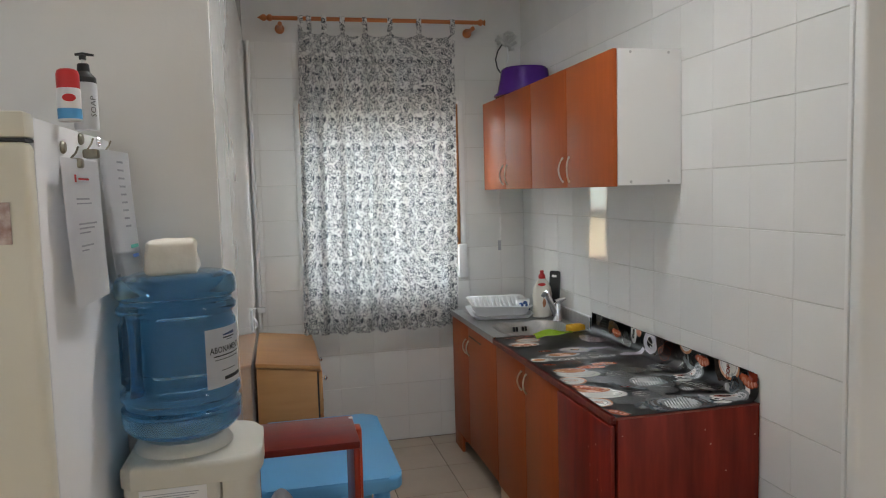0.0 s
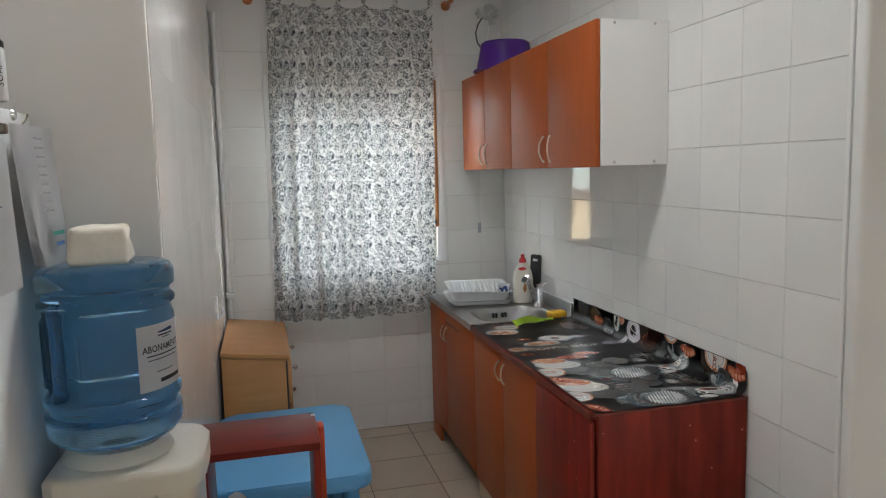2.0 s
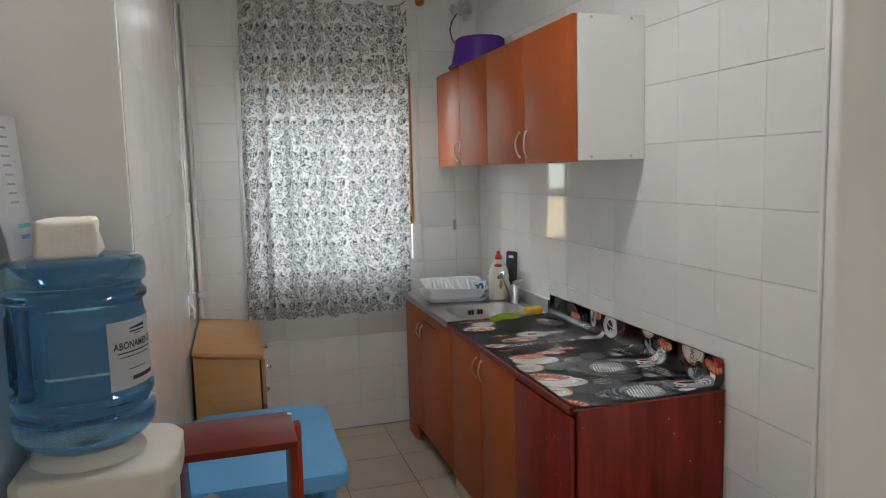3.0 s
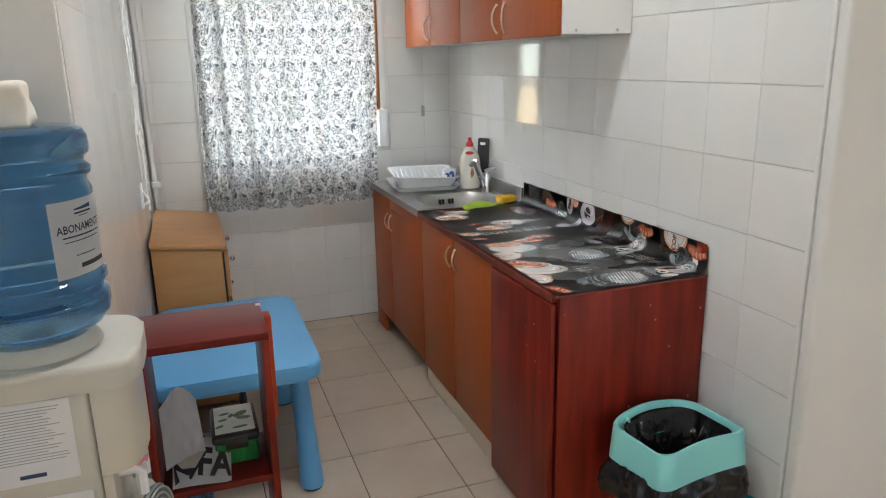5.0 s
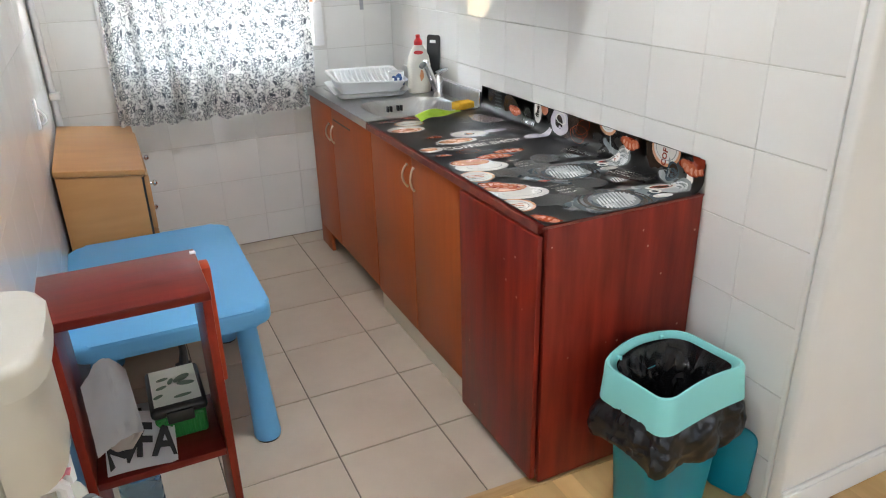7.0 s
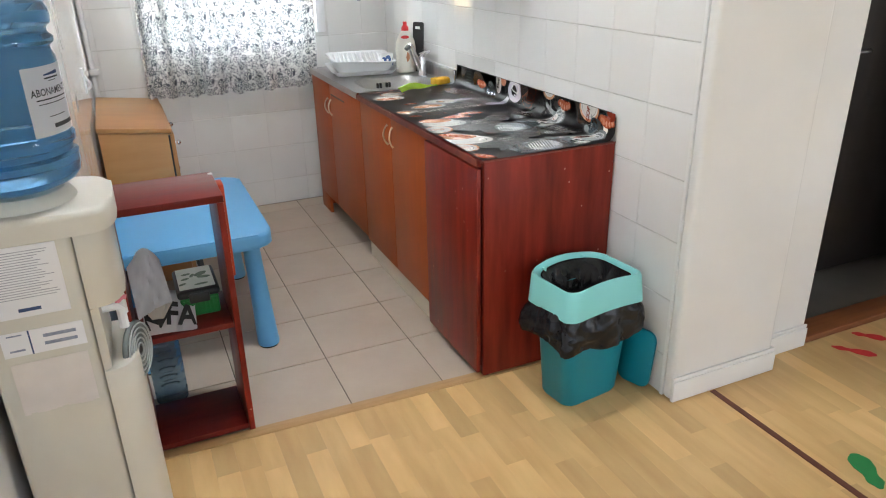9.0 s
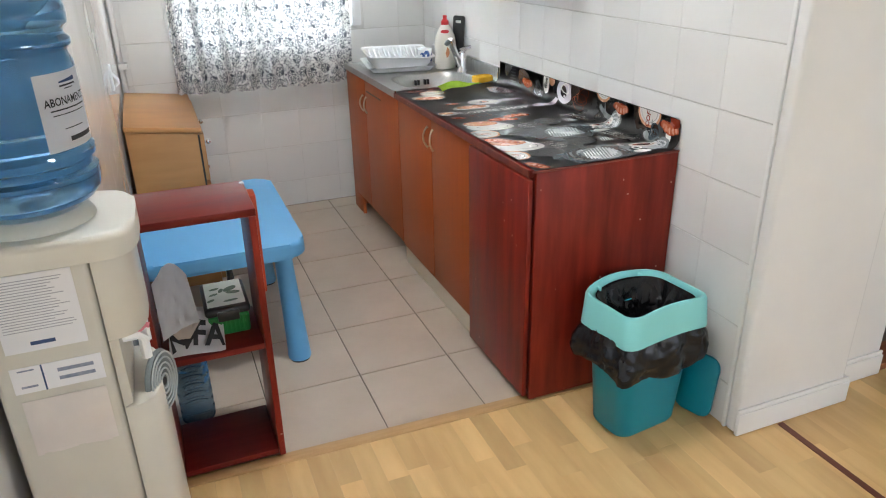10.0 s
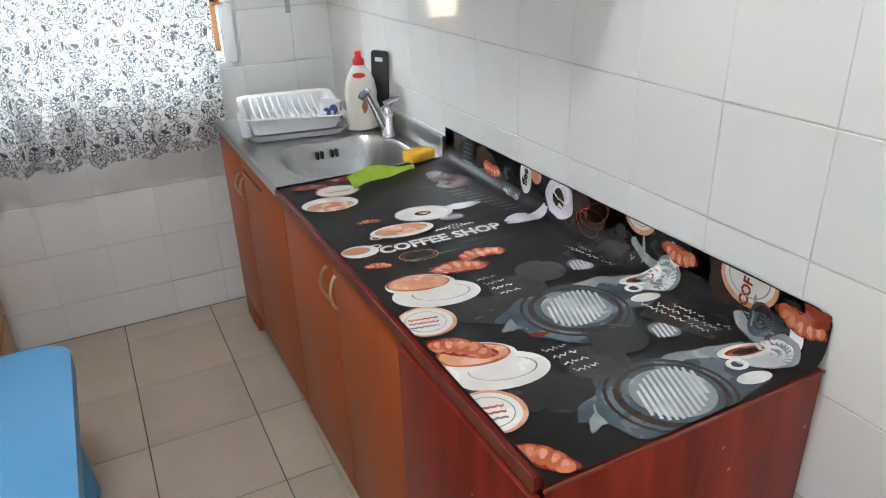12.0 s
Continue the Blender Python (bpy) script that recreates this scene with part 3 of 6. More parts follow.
def hung_paper(y0, y1, z0, z1, lean, flare, n_sheets, label, twist=0.0):
    """Sheets of paper under a clip on the fridge's side, curling off it at the foot."""
    ob = thing("paper_sheet", (FX, (y0 + y1) / 2, z0), label, "paper")
    for k in range(n_sheets):
        def f(u, v, k=k):
            y = y0 + (y1 - y0) * u + lean * (1 - v) + 0.006 * k
            return (FX + 0.022 + 0.003 * k + (flare + 0.006 * k) * (1 - v) ** 2 * (0.4 + 0.6 * (1 - u)) + twist * u, y, z0 + (z1 - z0) * v - 0.005 * k * (1 - v))
        part("page", sheet(6, 10, f, 0.0006), PAPER, ob)
    return ob, (lambda u, v: (FX + 0.0245 + 0.004 * n_sheets + (flare + 0.006 * (n_sheets - 1)) * (1 - v) ** 2 * (0.4 + 0.6 * (1 - u)) + twist * u, y0 + (y1 - y0) * u + lean * (1 - v), z0 + (z1 - z0) * v))


def text_bars(parent, at, rows, mat=None):
    """Unreadable lines of print: short bars that lie on a sheet. rows: (u0, u1, v, height in v)."""
    for u0, u1, v, hv in rows:
        part("print_line", sheet(3, 1, lambda a, b, u0=u0, u1=u1, v=v, hv=hv: at(u0 + (u1 - u0) * a, v + hv * b)), mat or GREY_INK, parent)


ob, at = hung_paper(1.47, 1.675, 1.32, 1.582, 0.015, 0.008, 1, "white printed sheet hanging from a clip on the fridge", 0.012)
text_bars(ob, at, [(0.2, 0.55, 0.72, 0.012), (0.2, 0.6, 0.69, 0.01), (0.2, 0.7, 0.55, 0.012), (0.2, 0.62, 0.52, 0.012), (0.2, 0.5, 0.49, 0.01), (0.2, 0.55, 0.4, 0.012), (0.2, 0.4, 0.37, 0.01)])
part("logo", sheet(2, 2, lambda a, b: at(0.2 + 0.05 * a, 0.84 + 0.05 * b)), RED_INK, ob, "small red printed mark")
part("print_line", sheet(2, 1, lambda a, b: at(0.3 + 0.28 * a, 0.855 + 0.014 * b)), RED_INK, ob)
ob, at = hung_paper(1.74, 1.89, 1.345, 1.612, 0.05, 0.008, 3, "stack of white lists hanging from a clip on the fridge", 0.02)
text_bars(ob, at, [(0.35, 0.6, 0.9 - 0.065 * i, 0.016) for i in range(9)])
part("handwriting", sheet(3, 1, lambda a, b: at(0.4 + 0.4 * a, 0.2 + 0.03 * b)), surface("green_pen", (0.1, 0.42, 0.36), None, rough=0.7), ob)
part("handwriting", sheet(3, 1, lambda a, b: at(0.42 + 0.3 * a, 0.12 + 0.03 * b)), surface("blue_pen", (0.1, 0.2, 0.5), None, rough=0.7), ob)


def magnet_clip(y, z, lean, label, mat):
    ob = thing("magnet_clip", (FX, y, z), label, "clip", "clips on the fridge")
    disc = lathe([(0.011, 0), (0.012, 0.003), (0.009, 0.007)], n=16)
    disc.transform(Matrix.Translation((FX, y, z + 0.016)) @ Matrix.Rotation(radians(90), 4, "Y"))
    part("magnet", disc, mat, ob)
    part("jaw", box(FX + 0.006, FX + 0.034, y - 0.012, y + 0.012, z - 0.022, z - 0.004, 0.004), mat, ob)
    part("lever", tube([(FX + 0.012, y, z - 0.006), (FX + 0.02, y + lean, z + 0.006), (FX + 0.024, y + lean * 1.3, z + 0.018)], 0.0018), DARK_METAL, ob)
    return ob


magnet_clip(1.565, 1.588, 0.012, "metal magnet clip holding a printed sheet", DARK_METAL)
magnet_clip(1.69, 1.612, 0.004, "old brass magnet clip with nothing in it", DARK_METAL)
magnet_clip(1.835, 1.618, 0.012, "small metal magnet clip holding lists", CHROME)

can = thing("spray_can", (FX - 0.03, 1.5, FTOP), "white and blue spray can with a red cap on the fridge", "spray can")
part("can_body", lathe([(0.018, 0), (0.0195, 0.003), (0.0195, 0.055), (0.018, 0.058)], (FX + 0.022, 1.55, FTOP), 24), WHITE_PLASTIC, can)
part("blue_band", lathe([(0.0198, 0.0), (0.0199, 0.018)], (FX + 0.022, 1.55, FTOP + 0.004), 24), surface("blue_label", (0.08, 0.35, 0.68), None, rough=0.35), can, "blue printed band")
part("cap", lathe([(0.0185, 0), (0.019, 0.002), (0.019, 0.024), (0.017, 0.031), (0.012, 0.034)], (FX + 0.022, 1.55, FTOP + 0.058), 24), RED_PLASTIC, can, "red plastic cap")
mark = lathe([(0.011, 0), (0.011, 0.0006)], n=20, squash=0.62)
mark.transform(pose(FX + 0.027, 1.5304, FTOP + 0.04, 90, 0, 8))
part("oval_mark", mark, RED_INK, can, "red oval print")

soap = thing("soap_pump_bottle", (FX - 0.02, 1.74, FTOP), "clear soap bottle with a black pump on the fridge", "soap bottle")
sx, sy = FX + 0.009, 1.72
part("bottle_body", lathe([(0.021, 0), (0.023, 0.004), (0.023, 0.088), (0.021, 0.093)], (sx, sy, FTOP), 28), surface("frosted_plastic", (0.62, 0.64, 0.66), (0.68, 0.7, 0.72), 6, rough=0.3), soap)
part("collar", lathe([(0.0225, 0), (0.0225, 0.01), (0.012, 0.022), (0.011, 0.036), (0.0095, 0.038)], (sx, sy, FTOP + 0.093), 24), BLACK, soap, "black screw collar")
part("pump_stem", lathe([(0.0035, 0), (0.0035, 0.012)], (sx, sy, FTOP + 0.131), 10), WHITE_PLASTIC, soap)
bm = lathe([(0.0065, 0), (0.007, 0.008), (0.004, 0.011)], (sx, sy, FTOP + 0.139), 14)
tube([(sx - 0.014, sy, FTOP + 0.149), (sx, sy, FTOP + 0.1505), (sx + 0.021, sy, FTOP + 0.148)], [0.0025, 0.0035, 0.0022], bm=bm)
part("pump_head", bm, BLACK, soap, "black pump head")
part("lettering", words("SOAP", 0.017, pose(sx + 0.018, sy - 0.0152, FTOP + 0.045, 90, -90, 52)), INK, soap)

# ---- water dispenser with its bottle ----
BXY = (-0.123, 1.836)
disp = thing("water_dispenser", (-0.11, 1.84, 0), "ivory plastic water dispenser with notices stuck on", "water dispenser")
DX0, DY0, DY1 = -0.237, 1.715, 1.965
FRONT = []
for k in range(13):
    w = radians(-90 + 15 * k)
    FRONT.append((-0.036 + 0.074 * max(0.0, math.cos(w)) ** 0.7, 1.84 + 0.125 * math.copysign(abs(math.sin(w)) ** 0.62, math.sin(w))))


part("rear_shell", prism(rounded(DX0, -0.0385, DY0 + 0.001, DY1 - 0.001, 0.012, 3), 0.0, 0.899, 0.004), IVORY, disp)
part("front_panel", prism(FRONT, 0.0, 0.575, 0.004), IVORY, disp)
alcove = [(-0.036, DY0 + 0.001), (-0.02, DY0 + 0.012), (-0.018, DY1 - 0.012), (-0.036, DY1 - 0.001)]
part("tap_recess", prism(alcove, 0.576, 0.727), IVORY, disp)
part("head", prism(FRONT, 0.728, 0.899, 0.003, side_bev=True), IVORY, disp)
TOPO = [(x + 0.014 * min(1.0, (x + 0.036) / 0.03), y - 0.018 * max(0.0, (1.84 - y) / 0.125) + 0.006 * max(0.0, (y - 1.84) / 0.125)) for x, y in FRONT]
TOPO += [(DX0 + 0.02, DY1 + 0.004), (DX0 - 0.004, DY1 - 0.02), (DX0 - 0.004, DY0 + 0.01), (DX0 + 0.02, DY0 - 0.016)]
part("top_cover", prism(TOPO, 0.9, 0.948, 0.014, 4), IVORY, disp)
part("bottle_seat", lathe([(0.108, -0.002), (0.105, 0.008), (0.098, 0.019), (0.088, 0.0275)], (BXY[0], BXY[1], 0.945), 36), IVORY, disp)
for y, mat in ((1.795, PINK), (1.87, WHITE_PLASTIC)):
    tap = part("tap", tube([(-0.02, y, 0.69), (0.012, y, 0.69), (0.018, y, 0.68), (0.018, y, 0.635)], 0.011), WHITE_PLASTIC, disp, "white tap")
    part("lever", tube([(0.012, y, 0.698), (0.026, y - 0.003, 0.71), (0.034, y - 0.004, 0.708)], 0.006), mat, tap)
TRAY = pose(0.03, 1.806, 0.565, 0, 0, -27) @ Matrix.Diagonal((1, 0.78, 0.98, 1))
plate = lathe([(0.07, 0), (0.074, 0.006), (0.07, 0.012)], n=32, squash=1.0)
plate.transform(TRAY @ Matrix.Rotation(radians(90), 4, "Y") @ Matrix.Translation((0.0, 0, -0.004)))
box(-0.02, 0.006, 1.775, 1.86, 0.43, 0.53, 0.012, bm=plate)
part("tray_shield", plate, GREY_PLASTIC, disp, "grey plastic drip tray shield")
for k in range(5):
    rr = 0.017 + 0.0125 * k
    ring = tube([(0.012, rr * math.cos(2 * math.pi * i / 28), rr * math.sin(2 * math.pi * i / 28)) for i in range(29)], 0.0022, 6)
    ring.transform(TRAY)
    part("tray_ring", ring, surface("pale_grey_plastic", (0.4, 0.43, 0.43), None, rough=0.4), disp)
hub = lathe([(0.011, 0), (0.009, 0.004)], n=16)
hub.transform(TRAY @ Matrix.Translation((0.008, 0, 0)) @ Matrix.Rotation(radians(90), 4, "Y"))
part("tray_hub", hub, BLACK, disp)


def notice(name, x0, x1, z0, z1, mat, label, tilt=0.0, y=DY0 - 0.0006):
    """A sheet stuck flat on the dispenser's side."""
    ob = thing(name, ((x0 + x1) / 2, y, z0), label, "notice")
    part("sheet", box(x0, x1, y - 0.0009, y, z0, z1), mat, ob)
    return ob, (lambda u, v: (x0 + (x1 - x0) * u, y - 0.0014, z0 + (z1 - z0) * v))


ob, at = notice("printed_notice", -0.205, -0.068, 0.74, 0.892, PAPER, "white printed instruction sheet taped on the dispenser")
text_bars(ob, at, [(0.05, random.uniform(0.6, 0.93), 0.92 - 0.036 * i, 0.012) for i in range(19)])
part("logo", sheet(2, 1, lambda a, b: at(0.32 + 0.3 * a, 0.08 + 0.05 * b)), BLUE_INK, ob, "dark blue printed mark")
ob, at = notice("sticker", -0.208, -0.054, 0.655, 0.71, PAPER, "white sticker with blue boxes on the dispenser")
part("divider", sheet(1, 1, lambda a, b: at(0.33 + 0.02 * a, b)), BLUE_INK, ob)
text_bars(ob, at, [(0.5, 0.9, 0.6, 0.14), (0.5, 0.9, 0.28, 0.14), (0.08, 0.26, 0.84, 0.06), (0.08, 0.26, 0.2, 0.08)], surface("slate_ink", (0.16, 0.19, 0.27), (0.3, 0.33, 0.4), 90, rough=0.6))
ob, at = notice("torn_paper", -0.203, -0.058, 0.522, 0.637, PAPER_WARM, "blank aged paper with torn edges on the dispenser")
for i in range(12):
    u = i / 12
    part("torn_edge", sheet(1, 1, lambda a, b, u=u, d=0.03 + 0.05 * random.random(): at(u + a / 12, -d * b)), PAPER_WARM, ob)

BX, BY, BZ = -0.123, 1.836, 0.974
bottle = thing("water_bottle", (BX, BY, BZ), "large translucent blue water bottle upside down on the dispenser", "water bottle")


def grip(a, z, r):
    d = abs((math.degrees(a) - 225 + 180) % 360 - 180)
    if 0.115 < z < 0.285 and d < 26:
        k = min(1.0, (26 - d) / 8) * min(1.0, (z - 0.115) / 0.02, (0.285 - z) / 0.02)
        return r - 0.05 * k
    return r


prof = [(0.05, 0.0), (0.085, 0.006), (0.112, 0.018), (0.122, 0.032), (0.1255, 0.05), (0.1255, 0.072), (0.117, 0.079), (0.1165, 0.09), (0.1255, 0.098), (0.1255, 0.112), (0.116, 0.12), (0.1155, 0.128),
        (0.121, 0.135), (0.121, 0.15), (0.121, 0.17), (0.121, 0.2), (0.121, 0.23), (0.121, 0.25), (0.121, 0.27), (0.116, 0.28), (0.1155, 0.29), (0.1235, 0.298), (0.1245, 0.308), (0.1155, 0.317), (0.1155, 0.326), (0.1245, 0.335),
        (0.126, 0.35), (0.125, 0.365), (0.119, 0.377), (0.106, 0.383), (0.06, 0.385)]
prof = [(r_ * 1.03, z * 0.955) for r_, z in prof]
part("bottle_body", lathe(prof, (BX, BY, BZ), 72, shape=grip), BOTTLE_BLUE, bottle)
ga = radians(225)
hx, hy = BX + 0.111 * math.cos(ga), BY + 0.111 * math.sin(ga)
part("grip_bar", tube([(hx, hy, BZ + 0.11), (hx, hy, BZ + 0.15), (hx, hy, BZ + 0.25), (hx, hy, BZ + 0.29)], [0.016, 0.013, 0.013, 0.016], 12), BOTTLE_BLUE, bottle)
part("bottle_neck", lathe([(0.03, -0.03), (0.034, -0.012), (0.05, 0.001)], (BX, BY, BZ), 24), BOTTLE_BLUE, bottle)


def on_bottle(u, v, r=0.1259):
    a = radians(-58 + 58 * u)
    return (BX + r * math.cos(a), BY + r * math.sin(a), BZ + 0.118 + 0.13 * v)


lab = part("paper_label", sheet(16, 2, on_bottle, 0.0006), PAPER, bottle, "white paper label")
part("logo", sheet(8, 1, lambda a, b: on_bottle(0.36 + 0.34 * a, 0.86 + (0.02 + 0.035 * a) * b, 0.1271)), BLUE_INK, lab, "dark blue wave mark")
for u0, u1, v, hv in ((0.36, 0.7, 0.81, 0.022), (0.44, 0.62, 0.775, 0.012), (0.14, 0.86, 0.52, 0.018), (0.16, 0.8, 0.46, 0.012), (0.3, 0.68, 0.27, 0.012), (0.36, 0.9, 0.1, 0.062)):
    part("print_line", sheet(10, 1, lambda a, b, u0=u0, u1=u1, v=v, hv=hv: on_bottle(u0 + (u1 - u0) * a, v + hv * b, 0.1271)), INK, lab)
bm = words("ABONAMENTE", 0.019, pose(0, 0, 0), 0.0003)
for v in bm.verts:
    x, y = v.co.x, v.co.y
    v.co = on_bottle(0.5 + x / 0.148, 0.63 + y / 0.128, 0.1271)
part("lettering", bm, INK, lab)


bm = box(-0.058, 0.058, -0.045, 0.045, 0, 0.076, 0.012, 3)
bmesh.ops.subdivide_edges(bm, edges=bm.edges[:], cuts=2, use_grid_fill=True)
for v in bm.verts:
    v.co += Vector((noise.noise(v.co * 30), noise.noise(v.co * 30 + Vector((5, 0, 0))), 0.7 * noise.noise(v.co * 24 + Vector((0, 9, 0))) if v.co.z > 0.02 else 0)) * 0.007
    v.co.x *= 1 - 0.12 * v.co.z / 0.08
bm.transform(pose(-0.125, 1.82, BZ + 0.366, 0, 0, 6))
solid("paper_towel_pack", bm, TISSUE, "folded cream paper towels lying on the water bottle", "paper towels", origin=(-0.125, 1.82, BZ + 0.366))

# ---- curtain and rod ----
ROD_Y, ROD_Z = YB - 0.15, 2.461
rod = thing("curtain_rod", (0.7, ROD_Y, ROD_Z), "orange varnished wooden curtain rod with turned ends", "curtain rod")
part("pole", tube([(0.12, ROD_Y, ROD_Z), (1.295, ROD_Y, ROD_Z + 0.004)], 0.0115, 14), ROD_WOOD, rod)
knob = [(0.011, 0), (0.017, 0.006), (0.019, 0.016), (0.014, 0.026), (0.01, 0.03), (0.0175, 0.04), (0.0185, 0.05), (0.012, 0.06), (0.005, 0.07), (0.002, 0.078)]
for x, s_, z in ((0.13, -90, ROD_Z), (1.285, 90, ROD_Z + 0.004)):
    bm = lathe(knob if s_ < 0 else knob[:6], n=20)
    bm.transform(Matrix.Translation((x, ROD_Y, z)) @ Matrix.Rotation(radians(s_), 4, "Y"))
    part("finial", bm, ROD_WOOD, rod)
for x in (0.168, 1.258):
    bm = lathe([(0.026, 0), (0.027, 0.01), (0.02, 0.018), (0.012, 0.03), (0.012, 0.14)], n=20)
    bm.transform(Matrix.Translation((x, YB + 0.006, ROD_Z - 0.026)) @ Matrix.Rotation(radians(90), 4, "X"))
    part("bracket", bm, ROD_WOOD, rod)

TABS = (0.277, 0.322, 0.404, 0.504, 0.628, 0.769, 0.934, 1.13)
curtain = thing("curtain", (0.7, ROD_Y, 0.72), "white cotton curtain printed with dark flowers, hanging from tabs", "curtain")


def cloth_x(u, v):
    top = 0.26 + 0.882 * u
    low = 0.224 + 0.889 * u + 0.006 * math.sin(9 * u)
    return low + (top - low) * v


def fold(u, v):
    """How far the cloth waves towards the room; the folds deepen downwards and are denser on one side."""
    s_ = u ** 0.8
    a = (0.02 + 0.014 * (1 - v)) * (1 - 0.5 * min(1.0, max(0.0, (u - 0.45) / 0.3)))
    y = a * math.sin(2 * math.pi * (7.0 * s_ + 0.1 * math.sin(3 * v))) + 0.011 * math.sin(2 * math.pi * (12.3 * s_ + 0.3 * v)) * (1 - 0.3 * v)
    return y + 0.005 * noise.noise(Vector((u * 7, v * 3, 1.0)))


def sag(u):
    """How far the upper hem hangs below the rod between two tabs."""
    x = 0.26 + 0.882 * u
    for a, b in zip(TABS, TABS[1:]):
        if a <= x <= b:
            k = (x - a) / (b - a)
            return 0.032 * math.sin(math.pi * k) ** 0.6 * min(1.0, (b - a) / 0.1)
    return 0.0


def cloth(u, v):
    z = 0.751 + (2.40 - 0.751) * v - sag(u) * max(0.0, (v - 0.9) / 0.1) - 0.012 * math.sin(2 * u + 0.6) * (1 - v)
    return Vector((cloth_x(u, v), ROD_Y - 0.012 - fold(u, v) * (1 - 0.75 * max(0, (v - 0.85) / 0.15)), z))


def cloth_mesh(nx, ny, f, uv_f):
    own = bmesh.new()
    uv = own.loops.layers.uv.new("cloth")
    g = [[own.verts.new(f(i / nx, j / ny)) for i in range(nx + 1)] for j in range(ny + 1)]
    for j in range(ny):
        for i in range(nx):
            face = own.faces.new((g[j][i], g[j][i + 1], g[j + 1][i + 1], g[j + 1][i]))
            for loop, (a, b) in zip(face.loops, ((i, j), (i + 1, j), (i + 1, j + 1), (i, j + 1))):
                loop[uv].uv = uv_f(a / nx, b / ny)
    return own


ARC = [0.0]
for k in range(240):
    a, b = cloth(k / 240, 0.45), cloth((k + 1) / 240, 0.45)
    ARC.append(ARC[-1] + math.hypot(b.x - a.x, b.y - a.y))


def along(u):
    """The cloth's own length from its edge, so that the print runs round the folds."""
    return ARC[min(240, int(round(u * 240)))]


part("panel", cloth_mesh(240, 60, cloth, lambda u, v: (along(u), 1.68 * v)), CURTAIN, curtain)


def ruffle(u, v):
    p = cloth(u, 0.0)
    w = 0.012 * math.sin(2 * math.pi * 46 * u) * (1 - v) + 0.005 * math.sin(2 * math.pi * 17 * u)
    return Vector((p.x, p.y - 0.004 + w * 0.7, p.z + 0.006 - 0.036 * (1 - v) + 0.003 * math.sin(70 * u)))


part("ruffle", cloth_mesh(280, 4, ruffle, lambda u, v: (1.8 * u + 0.37, 0.05 * v + 3.1)), CURTAIN, curtain, "gathered printed hem")
for k, x in enumerate(TABS):
    def loop(u, v, x=x):
        if v < 0.42:
            q = v / 0.42
            y, z = ROD_Y - 0.0145, 2.39 + (ROD_Z - 2.39) * q
        elif v < 0.58:
            a = math.pi * (v - 0.42) / 0.16
            y, z = ROD_Y - 0.0145 * math.cos(a), ROD_Z + 0.004 + 0.0145 * math.sin(a)
        else:
            q = (v - 0.58) / 0.42
            y, z = ROD_Y + 0.0145 - 0.026 * q, ROD_Z + (2.39 - ROD_Z) * q
        return Vector((x - 0.014 + 0.028 * u, y, z))
    part("tab", cloth_mesh(2, 20, loop, lambda u, v, k=k: (0.04 * u + 0.31 * k, 0.2 * v + 5)), CURTAIN, curtain)

# ---- wall cabinets ----
CX, CZ0, CZ1 = 1.313, 1.507, 2.003


def bow_handle(x, y, z0, z1, sway):
    """A bowed metal pull that stands off a front facing -x."""
    pts = []
    for i in range(13):
        k = i / 12
        pts.append((x - 0.003 - 0.017 * math.sin(math.pi * k) ** 0.7, y + sway * math.sin(math.pi * k), z0 + (z1 - z0) * k))
    return tube(pts, [0.0055] + [0.0038] * 11 + [0.0055], 8)


def wall_cabinet(y0, y1, mid, label):
    ob = thing("wall_cabinet", (XR - 0.15, (y0 + y1) / 2, CZ0), label, "cabinet", "wall cabinets")
    for a in (y0, y1 - 0.016):
        part("side_panel", box(CX + 0.018, XR - 0.002, a, a + 0.016, CZ0, CZ1, 0.001, 1), MELAMINE, ob, "white melamine side")
    for a in (CZ0 + 0.001, CZ1 - 0.017):
        part("shelf_panel", box(CX + 0.018, XR - 0.009, y0 + 0.0165, y1 - 0.0165, a, a + 0.016), MELAMINE, ob)
    part("back_panel", box(XR - 0.008, XR - 0.003, y0 + 0.0165, y1 - 0.0165, CZ0 + 0.002, CZ1 - 0.002), MELAMINE, ob)
    for a, b, hy, s_ in ((y0 + 0.0015, mid - 0.0015, mid - 0.032, -0.012), (mid + 0.0015, y1 - 0.0015, mid + 0.032, 0.012)):
        d = part("door", box(CX, CX + 0.017, a, b, CZ0 - 0.004, CZ1, 0.003), ORANGE, ob, "orange cherry door")
        part("handle", bow_handle(CX, hy, CZ0 + 0.02, CZ0 + 0.125, s_), HANDLE, d, "bowed satin metal handle")
    for x in (CX + 0.07, XR - 0.055):
        for z in (CZ0 + 0.012, CZ1 - 0.012):
            sc = lathe([(0.0055, 0), (0.004, 0.0018)], n=12)
            sc.transform(Matrix.Translation((x, y0, z)) @ Matrix.Rotation(radians(90), 4, "X"))
            part("screw", sc, STEEL, ob)
    return ob


wall_cabinet(2.548, 3.404, 2.976, "orange cherry wall cabinet with a white side, shut")
wall_cabinet(3.406, 4.205, 3.80, "orange cherry wall cabinet under a purple basin, shut")

bm = lathe([(0.165, 0.0), (0.17, 0.004), (0.165, 0.012), (0.152, 0.014), (0.134, 0.1), (0.128, 0.14), (0.118, 0.15), (0.02, 0.152)], (1.452, 3.86, CZ1 + 0.002), 40)
solid("plastic_basin", bm, PURPLE, "purple plastic basin upside down on the wall cabinet", "basin", origin=(1.452, 3.86, CZ1))

